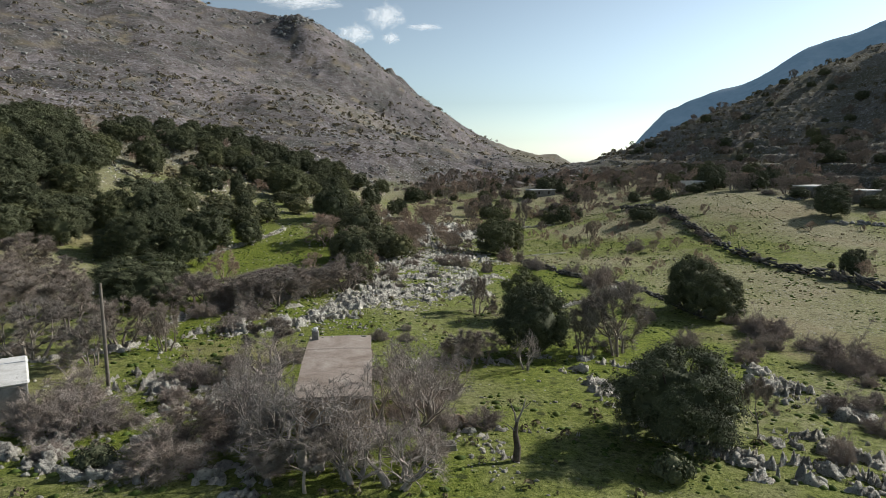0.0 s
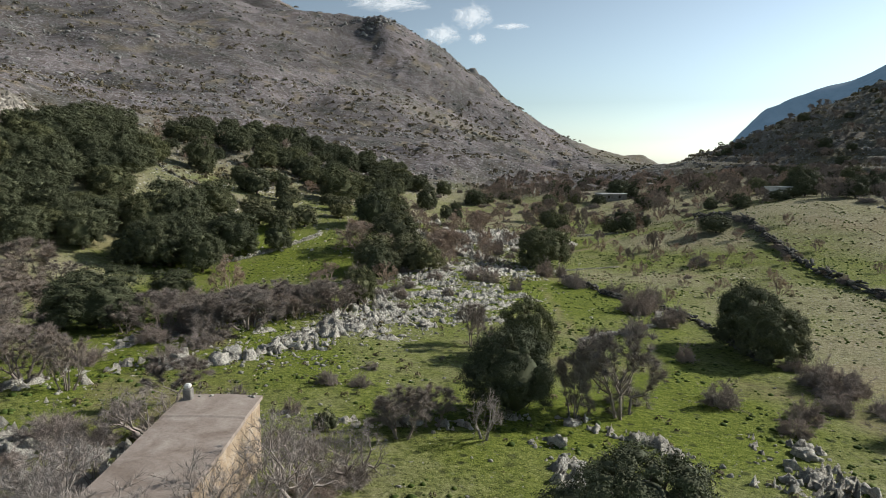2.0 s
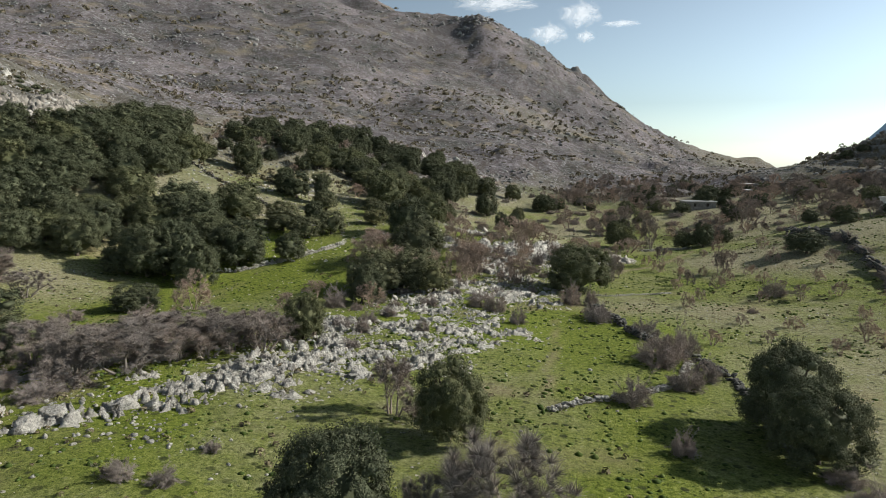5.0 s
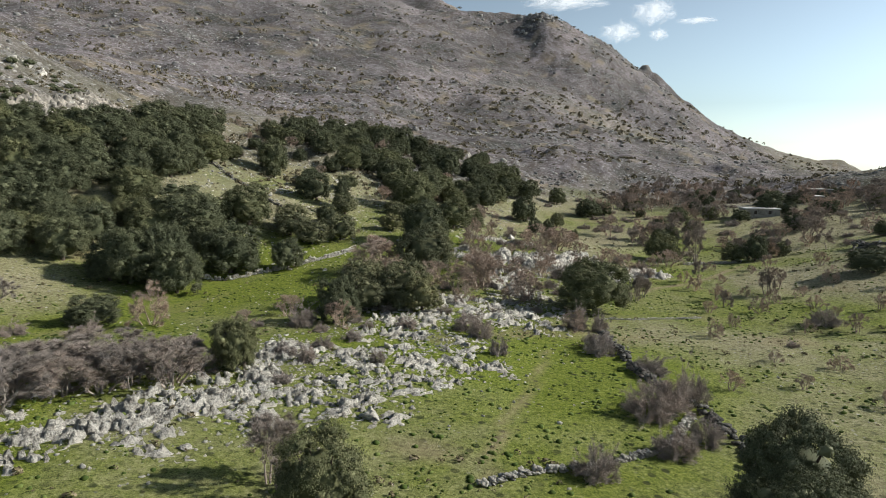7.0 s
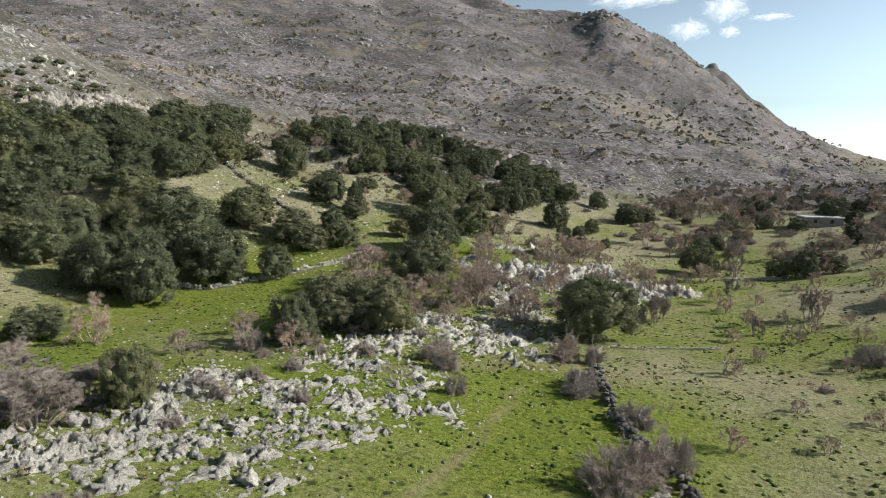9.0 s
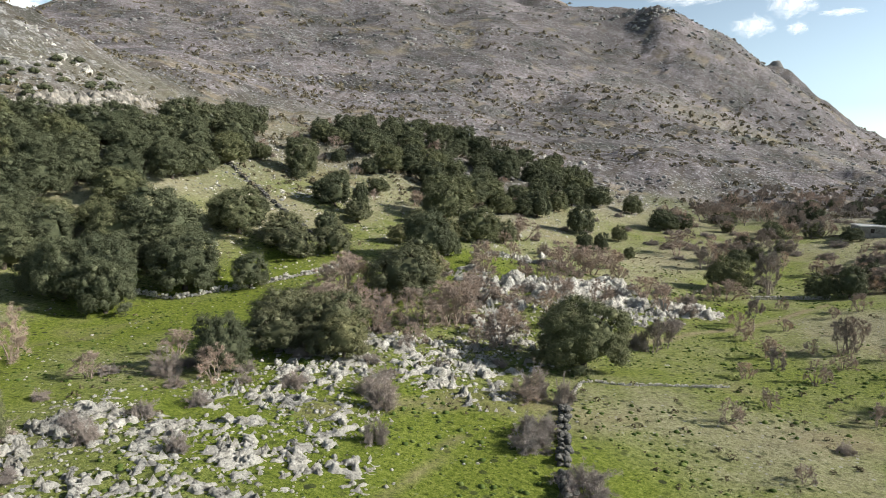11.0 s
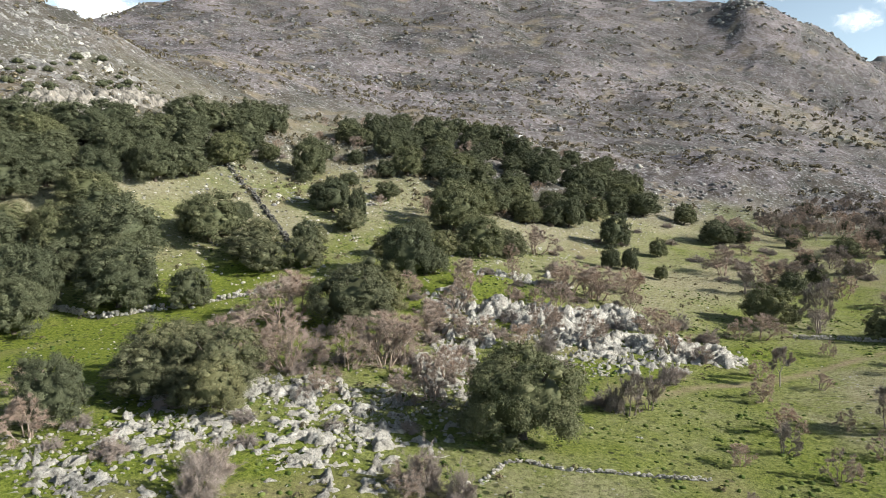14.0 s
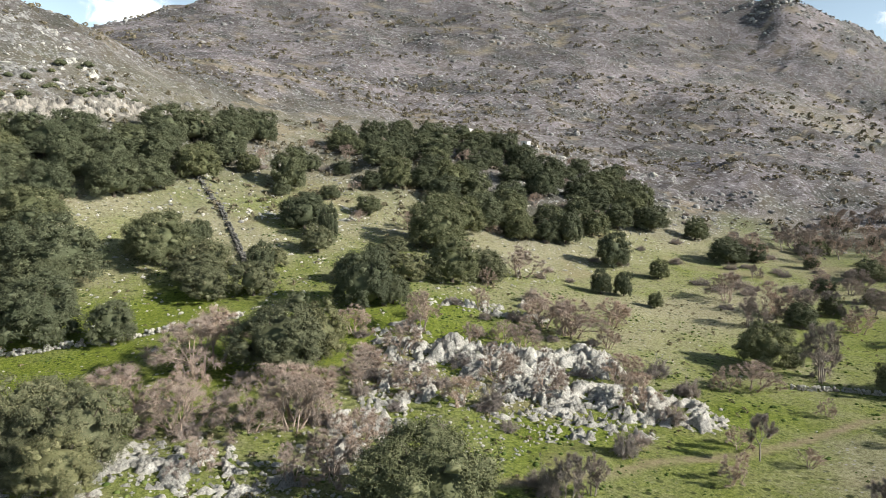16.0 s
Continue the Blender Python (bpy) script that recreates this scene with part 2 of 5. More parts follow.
# ---- land ----
FAR_HILLS = [
    (-280, 880, 450, 39.2), (-500, 300, 250, 19.7), (-300, 1100, 250, 52.1), (100, 900, 250, -21.9),
    (-500, 500, 250, 24.8), (-640, 880, 450, 40.3), (300, 1300, 250, -15.4), (-500, 1100, 250, 32.4),
    (-280, 1240, 450, 40.7), (-300, 900, 250, 35.5), (-640, 520, 450, 32.2), (-300, 1300, 250, 23.1),
    (500, 500, 250, 29.3), (-640, 1240, 450, 31.9), (100, 1100, 250, -9.0), (-700, 500, 250, 20.8),
    (-500, 900, 250, 23.3), (500, 700, 250, 23.3), (500, 300, 250, 21.6), (-100, 1300, 250, 17.8),
    (-500, 700, 250, 17.1), (-500, 100, 250, 14.7), (-700, 700, 250, 14.7),
]
MIDDLE_HILLS = [
    (20, 180, 75, -8.3), (296, 510, 140, 12.0), (-220, 180, 75, 35.2), (72, 510, 140, -9.2),
    (296, 734, 140, 16.7), (296, 286, 140, 22.3), (-40, 300, 75, -11.2), (-100, 0, 75, 0.7),
    (-40, 1182, 140, 1.2), (184, 622, 140, -4.3), (-600, 398, 140, 23.2), (-152, 734, 140, -3.4),
    (72, 398, 140, -6.7), (-280, 300, 75, 23.2), (408, 510, 140, 32.7), (-376, 734, 140, 7.6),
    (-152, 1070, 140, 45.8), (-100, 300, 75, 14.6), (-220, 120, 75, 23.3), (72, 1294, 140, 14.9),
    (296, 398, 140, 39.1), (72, 734, 140, -9.0), (200, 360, 75, -15.3), (408, 622, 140, 17.1),
    (-46, 398, 27, 11.5), (-10, 438, 28, 7.5), (-160, 656, 50, 8),
]
NEAR_SWELLS = [
    (-56, 128, 40, -4.9), (40, 96, 40, -2.2), (-120, 160, 40, 9.8), (-120, 64, 40, 6.5),
    (72, 32, 40, -3.3), (-56, 96, 40, -4.3), (8, 32, 40, 1.6), (104, 224, 40, 3.0),
    (-88, 224, 40, 2.4), (8, 224, 40, 0.9), (-24, 192, 40, 4.4), (72, 192, 40, 6.0),
    (-24, 96, 40, 1.9), (-88, 128, 40, 2.0), (136, 96, 40, 1.9), (104, 128, 40, -2.9),
    (-56, 192, 40, -1.2), (8, 64, 40, -1.7), (40, 0, 40, -0.6), (-88, 32, 40, 1.3),
    (-24, 224, 40, -3.7), (136, 224, 40, -4.5), (40, 224, 40, -3.2),
]
CREST = [(-567, 1114, 357), (-363, 1060, 260), (-286, 1010, 223), (-237, 982, 215), (-202, 969, 214), (-174, 985, 204), (-156, 1028, 194), (-129, 1082, 183), (-107, 1115, 161), (-38, 1139, 107), (16, 1180, 83), (62, 1218, 60), (123, 1254, 38), (213, 1262, 25)]
TOOTH = [(-186, 1519, 210), (-144, 1523, 214), (-131, 1524, 220), (-115, 1526, 217), (-99, 1527, 191), (-69, 1528, 157), (-51, 1539, 136)]
HEADLAND = [(593, 1800, 149), (699, 1800, 183), (810, 1800, 220), (963, 1800, 305), (1159, 1800, 377), (1380, 1700, 430)]
RIGHT_CREST = [(148, 684, 16), (167, 628, 28), (193, 568, 37), (219, 526, 44), (239, 506, 61), (262, 495, 76), (286, 482, 88), (304, 470, 98), (360, 429, 126)]
SUMMIT = [(-760, 420, 150), (-640, 520, 195), (-600, 640, 222), (-520, 800, 255), (-480, 965, 275), (-568, 1114, 330)]


def swell(x, y, hills):
    return sum(q * np.exp(-((x - a) ** 2 + (y - b) ** 2) / r ** 2) for a, b, r, q in hills)


def ridge(x, y, nodes, fall):
    """The height of a crest line through the nodes, falling away to both sides."""
    top = np.full(np.shape(x), -500.0)
    for (ax, ay, az), (bx, by, bz) in zip(nodes, nodes[1:]):
        u = ((x - ax) * (bx - ax) + (y - ay) * (by - ay)) / ((bx - ax) ** 2 + (by - ay) ** 2)
        u = np.clip(u, 0, 1)
        d = np.hypot(x - ax - u * (bx - ax), y - ay - u * (by - ay))
        top = np.maximum(top, az + u * (bz - az) - fall * d)
    return top


def soft_max(a, b, r):
    return 0.5 * (a + b + np.sqrt((a - b) ** 2 + r * r))


def lattice(ix, iy, seed):
    v = np.sin(ix * 127.1 + iy * 311.7 + seed * 74.7) * 43758.5453
    return v - np.floor(v)


def value_noise(x, y, seed=0):
    """Smooth noise from -1 to 1 with a grain of 1."""
    ix, iy = np.floor(x), np.floor(y)
    fx, fy = x - ix, y - iy
    fx, fy = fx * fx * (3 - 2 * fx), fy * fy * (3 - 2 * fy)
    a, b = lattice(ix, iy, seed), lattice(ix + 1, iy, seed)
    c, d = lattice(ix, iy + 1, seed), lattice(ix + 1, iy + 1, seed)
    return 2 * (a + (b - a) * fx + (c - a) * fy + (a - b - c + d) * fx * fy) - 1


def fractal(x, y, size, octaves, seed=0):
    return sum(value_noise(x * 2 ** k / size, y * 2 ** k / size, seed + k) / 2 ** k for k in range(octaves))


def landform(x, y):
    """The broad shape of the valley."""
    h = swell(x, y, FAR_HILLS) + swell(x, y, MIDDLE_HILLS) + swell(x, y, NEAR_SWELLS)
    h = soft_max(h, ridge(x, y, CREST, 0.7), 8)
    h = soft_max(h, ridge(x, y, SUMMIT, 0.55), 8)
    h = soft_max(h, ridge(x, y, RIGHT_CREST, 0.42), 6)
    h = soft_max(h, ridge(x, y, TOOTH, 0.9), 4)
    far = np.clip((np.hypot(x, y) - 1500) / 600, 0, 1)
    return h - 30 * far


def smooth(a, b, v):
    u = np.clip((v - a) / (b - a), 0, 1)
    return u * u * (3 - 2 * u)


def hillside(x, y):
    """How far the ground is scrubby hillside, 0 to 1."""
    h = landform(x, y)
    low = smooth(150, 260, y)
    left = smooth(6 - 4 * low, 28 - 15 * low, h + 4 * fractal(x, y, 30, 3, 11)) * smooth(10, -40, x)
    right = smooth(6, 12, h + 3 * fractal(x, y, 30, 3, 12)) * smooth(70, 110, x)
    return np.clip(np.maximum(np.maximum(left, 0.7 * right), smooth(270, 390, y) * (1 - 0.3 * smooth(60, 130, x))), 0, 1)


def ground(x, y):
    """The height of the ground, with its small relief."""
    x, y = np.asarray(x, float), np.asarray(y, float)
    h = landform(x, y)
    s = hillside(x, y)
    far = np.hypot(x, y - 100)
    h = h + (0.2 + 0.5 * s) * fractal(x, y, 7, 4, 1)
    h = h + s * np.clip(far / 140, 0, 4) * fractal(x, y, 45, 5, 5)
    h = h + s * smooth(300, 700, far) * 5 * fractal(x, y, 120, 4, 9)
    h = h + s * smooth(60, 200, far) * 1.3 * fractal(x, y, 14, 3, 15)
    # terraced fields on the far slope to the right
    t = smooth(95, 150, x) * smooth(150, 220, y) * smooth(900, 700, y)
    step = 4.2
    q = h / step
    stair = step * (np.floor(q) + smooth(0.72, 1.0, q - np.floor(q)))
    return h + t * 0.85 * (stair - h)


def spread(lo, hi, near_lo, near_hi, fine, grow):
    """Grid lines that are fine between near_lo and near_hi and grow coarser outside."""
    core = list(np.arange(near_lo, near_hi + fine, fine))
    up, v, st = [], core[-1], fine
    while v < hi:
        st *= grow
        v += st
        up.append(v)
    down, v, st = [], core[0], fine
    while v > lo:
        st *= grow
        v -= st
        down.append(v)
    return np.array(down[::-1] + core + up)


def mesh_of(name, verts, faces, mat, flat=True):
    me = bpy.data.meshes.new(name)
    me.from_pydata(verts, [], faces)
    me.materials.append(mat)
    if not flat:
        me.polygons.foreach_set("use_smooth", [True] * len(me.polygons))
    return me


def quad_mesh(name, verts, quads, mat):
    """A mesh of many faces of one kind from arrays."""
    me = bpy.data.meshes.new(name)
    k = quads.shape[1]
    me.vertices.add(len(verts))
    me.vertices.foreach_set("co", np.asarray(verts, np.float32).ravel())
    me.loops.add(quads.size)
    me.loops.foreach_set("vertex_index", quads.astype(np.int32).ravel())
    me.polygons.add(len(quads))
    me.polygons.foreach_set("loop_start", np.arange(0, quads.size, k, dtype=np.int32))
    me.materials.append(mat)
    me.update(calc_edges=True)
    return me


PATH_LINE = [(12, 152), (17.7, 160.7), (19.3, 165.2), (24.1, 171.6), (27.2, 178.4), (29.9, 184.7), (34, 195)]
HILL_TRACK = [(-136, 196), (-140, 225), (-146, 260), (-152, 300), (-142, 328), (-112, 334)]
HILL_PATH = [(15, 83), (14.1, 88), (13.2, 96), (12.7, 105.6), (11.5, 116)]


def near_line(x, y, line, wide):
    best = np.full(np.shape(x), 1e9)
    for (ax, ay), (bx, by) in zip(line, line[1:]):
        u = np.clip(((x - ax) * (bx - ax) + (y - ay) * (by - ay)) / ((bx - ax) ** 2 + (by - ay) ** 2), 0, 1)
        best = np.minimum(best, np.hypot(x - ax - u * (bx - ax), y - ay - u * (by - ay)))
    return smooth(wide, wide * 0.4, best)


def cover(x, y):
    """Lush grass, scrub and bare soil over the land."""
    s = hillside(x, y) * (1 - 0.42 * np.exp(-((x + 140) / 55) ** 2 - ((y - 260) / 100) ** 2)) * (1 - 0.3 * np.exp(-((x + 50) / 80) ** 2 - ((y - 715) / 45) ** 2)) * (1 - 0.85 * np.exp(-((x + 74) / 30) ** 2 - ((y - 200) / 42) ** 2))
    lush = 0.55 + 0.5 * fractal(x, y, 22, 4, 21)
    lush += 0.5 * np.exp(-((x - 2) ** 2 + (y - 50) ** 2) / 22 ** 2) + 0.3 * np.exp(-((x - 5) ** 2 + (y - 115) ** 2) / 30 ** 2)
    lush += 0.45 * np.exp(-((x + 38) ** 2 + (y - 115) ** 2) / 22 ** 2)
    lush += 0.22 * np.exp(-((x + 70) / 22) ** 2 - ((y - 205) / 40) ** 2)
    lush -= 0.25 * smooth(24, 45, x) * smooth(60, 80, y) + 0.28 * smooth(170, 240, y) + 0.4 * smooth(-48, -62, x)
    bare = smooth(0.55, 1.0, fractal(x, y, 14, 4, 31)) * 0.6
    bare = np.maximum(bare, np.maximum(near_line(x, y, PATH_LINE, 0.9), 0.7 * near_line(x, y, HILL_PATH, 0.6)))
    scar = 1.2 * np.exp(-((x + 138) / 5) ** 2 - ((y - 192) / 7) ** 2)
    scar = np.maximum(scar, np.exp(-((x - 9.5) / 2.5) ** 2 - ((y - 85.5) / 1.2) ** 2))
    bare = np.maximum(bare, np.maximum(scar, 0.55 * near_line(x, y, HILL_TRACK, 7.0)))
    return np.clip(lush, 0, 1), s, np.clip(bare, 0, 1)


gx, gy = spread(-4800, 4800, -75, 75, 0.9, 1.019), spread(-900, 4900, 20, 235, 0.9, 1.019)
X, Y = np.meshgrid(gx, gy)
Z = ground(X, Y)
nx, ny = len(gx), len(gy)
idx = np.arange(nx * ny).reshape(ny, nx)
quads = np.stack([idx[:-1, :-1], idx[:-1, 1:], idx[1:, 1:], idx[1:, :-1]], -1).reshape(-1, 4)
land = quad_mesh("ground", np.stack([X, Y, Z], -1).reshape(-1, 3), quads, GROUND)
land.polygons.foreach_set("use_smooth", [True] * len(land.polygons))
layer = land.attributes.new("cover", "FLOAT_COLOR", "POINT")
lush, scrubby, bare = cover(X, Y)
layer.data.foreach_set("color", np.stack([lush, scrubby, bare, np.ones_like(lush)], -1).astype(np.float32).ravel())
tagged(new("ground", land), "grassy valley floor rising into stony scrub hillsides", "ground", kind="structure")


def water(n, link, bsdf):
    f = noise_of(n, link, place(n), 0.05, 4)
    link(ramp(n, link, f, [(0.3, (0.02, 0.07, 0.11)), (0.7, (0.03, 0.09, 0.13))]), bsdf.inputs["Base Color"])
    bump(n, link, f, bsdf, 0.3, 0.5)


sea = quad_mesh("water", np.array([(-4900, 1500, -22), (4900, 1500, -22), (4900, 4900, -22), (-4900, 4900, -22)], float), np.array([[0, 1, 2, 3]]), material("sea", water, 0.25, 0.5))
tagged(new("water", sea), "calm blue sea beyond the valley mouth", "sea", kind="structure")


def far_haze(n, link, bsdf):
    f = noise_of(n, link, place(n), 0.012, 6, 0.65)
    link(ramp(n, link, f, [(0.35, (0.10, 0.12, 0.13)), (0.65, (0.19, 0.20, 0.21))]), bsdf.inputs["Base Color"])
    # distance haze is painted on: blue glow over the grey-blue base colour
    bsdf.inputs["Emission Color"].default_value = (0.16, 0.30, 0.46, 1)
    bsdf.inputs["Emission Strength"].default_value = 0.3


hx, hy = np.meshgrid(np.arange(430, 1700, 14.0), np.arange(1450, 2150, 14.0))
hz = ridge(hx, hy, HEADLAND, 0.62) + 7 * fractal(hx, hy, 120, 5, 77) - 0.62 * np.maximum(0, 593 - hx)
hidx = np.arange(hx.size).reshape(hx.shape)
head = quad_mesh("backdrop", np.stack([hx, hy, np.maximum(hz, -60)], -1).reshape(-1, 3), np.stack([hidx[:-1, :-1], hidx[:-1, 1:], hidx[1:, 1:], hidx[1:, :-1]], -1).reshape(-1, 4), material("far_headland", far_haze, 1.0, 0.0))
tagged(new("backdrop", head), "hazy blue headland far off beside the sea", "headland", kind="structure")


def at(x, y):
    return float(ground(np.array([x]), np.array([y]))[0])


# ---- builders ----
def part(name, me, parent, label="", m=None):
    """One mesh as a part under a thing or under a part."""
    ob = new(name, me)
    ob.parent = parent
    if m is not None:
        ob.matrix_basis = m
    return tagged(ob, label)


def tube(vs, fs, p, q, r0, r1, n=4):
    """A tapered stick from p to q."""
    p, q = Vector(p), Vector(q)
    d = (q - p)
    if d.length < 1e-5:
        return
    d.normalize()
    a = d.cross(Vector((0.3, 0.2, 1)) if abs(d.z) < 0.9 else Vector((1, 0.1, 0))).normalized()
    b = d.cross(a)
    k = len(vs)
    for c, r in ((p, r0), (q, r1)):
        for i in range(n):
            t = 2 * math.pi * i / n
            vs.append(tuple(c + r * (math.cos(t) * a + math.sin(t) * b)))
    for i in range(n):
        j = (i + 1) % n
        fs.append((k + i, k + j, k + n + j, k + n + i))


def stem(vs, fs, pts, radii, n=6):
    """One bent, tapered stem through the points."""
    k = len(vs)
    for i, (c, r) in enumerate(zip(pts, radii)):
        for j in range(n):
            t = 2 * math.pi * j / n
            vs.append((c[0] + r * math.cos(t), c[1] + r * math.sin(t), c[2]))
    for i in range(len(pts) - 1):
        for j in range(n):
            a, b = k + i * n + j, k + i * n + (j + 1) % n
            fs.append((a, b, b + n, a + n))


def ball(level):
    bm = bmesh.new()
    bmesh.ops.create_icosphere(bm, subdivisions=level, radius=1)
    v = np.array([x.co[:] for x in bm.verts])
    f = np.array([[x.index for x in q.verts] for q in bm.faces])
    bm.free()
    return v, f


BALLS = {k: ball(k) for k in (1, 2, 3, 4)}


def lumpy(v, amount, size, seed):
    """Displace points of a ball along their direction by noise."""
    out = []
    for p in v:
        q = Vector(p) * size + Vector((seed * 3.1, seed * 1.7, seed * 2.3))
        out.append(np.array(p) * (1 + amount * noise.noise(q) + 0.5 * amount * noise.noise(q * 2.3)))
    return np.array(out)


def cards(rng, centres, normals, size, stretch=1.5):
    """Small folded leaf sprays at the centres."""
    n = len(centres)
    t = rng.normal(size=(n, 3))
    nn = normals + 0.45 * rng.normal(size=(n, 3))
    nn /= np.linalg.norm(nn, axis=1, keepdims=True)
    a = np.cross(nn, t)
    a /= np.linalg.norm(a, axis=1, keepdims=True)
    b = np.cross(nn, a)
    s = size * (0.6 + 0.8 * rng.random((n, 1)))
    v = np.stack([centres - a * s * stretch, centres + b * s * 0.6 + nn * s * 0.3, centres + a * s * stretch * (0.7 + 0.5 * rng.random((n, 1))), centres - b * s * 0.6 + nn * s * 0.2], 1)
    f = np.arange(4 * n).reshape(n, 4)
    return v.reshape(-1, 3), f


def poly_mesh(name, chunks, mat):
    """Joined chunks of triangles and quads in one mesh."""
    vs, k, tri, quad = [], 0, [], []
    for v, f in chunks:
        vs.append(np.asarray(v, float))
        (tri if f.shape[1] == 3 else quad).append(f + k)
        k += len(v)
    v = np.concatenate(vs)
    if not tri:
        return quad_mesh(name, v, np.concatenate(quad), mat)
    out = [np.concatenate(tri)]
    for q in quad:
        out += [q[:, [0, 1, 2]], q[:, [0, 2, 3]]]
    return quad_mesh(name, v, np.concatenate(out), mat)


def leafy_tree(name, seed, leaf, bark, sprays, size, limbs=2, fine=False, label="", category="tree", group=""):
    """An evergreen tree 8 m across and 7 m high with a lobed, gappy crown that hangs low."""
    rng = np.random.default_rng(seed)
    root = new(name)
    lean = rng.normal(size=2) * 0.25
    fork = Vector((lean[0], lean[1], 1.9))
    vs, fs = [], []
    stem(vs, fs, [(0, 0, -0.6), (0.1 * lean[0], 0.1 * lean[1], 0.2), (0.5 * lean[0], 0.5 * lean[1], 1.0), fork[:], (1.5 * lean[0], 1.5 * lean[1], 3.2)], [0.5, 0.3, 0.25, 0.22, 0.1], 8)
    part("trunk", mesh_of("trunk", vs, fs, bark, False), root)
    # tufts of foliage over a broad dome whose outline swells and sinks, with a flat underside
    shift = Vector((seed * 1.31, seed * 0.77, seed * 2.03))
    heart = np.array([lean[0], lean[1], 2.75])
    count = 120 if fine else 84
    lobes = []
    for i in range(count):
        up = 1 - 1.62 * (i + 0.5) / count
        ang = 2.39996 * i + 0.45 * rng.normal()
        flat = math.sqrt(max(0.0, 1 - up * up)) ** 0.8
        d = Vector((flat * math.cos(ang), flat * math.sin(ang), up))
        out = 0.86 * (1 + 0.34 * noise.noise(d * 1.6 + shift)) + 0.13 * (rng.random() - 0.5)
        r = (0.6 if fine else 0.7) * (0.65 + 0.75 * rng.random())
        lobes.append((heart + np.array([3.55 * d.x * out, 3.55 * d.y * out, (3.7 if up > 0 else 3.3) * d.z * out]), np.array([r * 1.2, r * 1.2, r * 0.8])))
    for i in range(limbs):
        tip = Vector(lobes[9 + i][0])
        v2, f2 = [], []
        tube(v2, f2, fork - Vector((0, 0, 0.3)), tip, 0.13, 0.04, 5)
        part("limb", mesh_of("limb", v2, f2, bark, False), root)
    v0, f0 = BALLS[2]
    chunks = [(lumpy(v0, 0.8, 2.6, seed + i) * r * 0.42 + c, f0) for i, (c, r) in enumerate(lobes)]
    chunks.append((heart + lumpy(BALLS[3][0], 0.3, 1.6, seed) * np.array([2.3, 2.3, 2.1]), BALLS[3][1]))
    # sprays gathered in small uneven clumps over the tufts
    clumps = 2400 if fine else 1700
    per = sprays // clumps
    which = rng.integers(0, len(lobes), clumps)
    c = np.array([lobes[k][0] for k in which])
    r = np.array([lobes[k][1] for k in which])
    away = c - heart
    away /= np.linalg.norm(away, axis=1, keepdims=True)
    d = rng.normal(size=(clumps, 3)) + 0.7 * away
    d[:, 2] = d[:, 2] * 0.85 + 0.2
    d /= np.linalg.norm(d, axis=1, keepdims=True)
    mid = c + d * r * (0.5 + 0.6 * rng.random((clumps, 1)) ** 0.7)
    shoot = rng.normal(size=(clumps, 3)) + 1.2 * d
    shoot /= np.linalg.norm(shoot, axis=1, keepdims=True)
    along = rng.normal(size=(clumps, per, 1)) * (0.13 + 0.17 * rng.random((clumps, 1, 1)))
    p = (mid[:, None, :] + along * shoot[:, None, :] + rng.normal(size=(clumps, per, 3)) * 0.09).reshape(-1, 3)
    nn = np.repeat(d, per, 0) * 0.8 + np.array([0, 0, 0.35])
    chunks.append(cards(rng, p, nn, size))
    part("crown", poly_mesh("crown", chunks, leaf), root)
    return tagged(root, label, category, group)


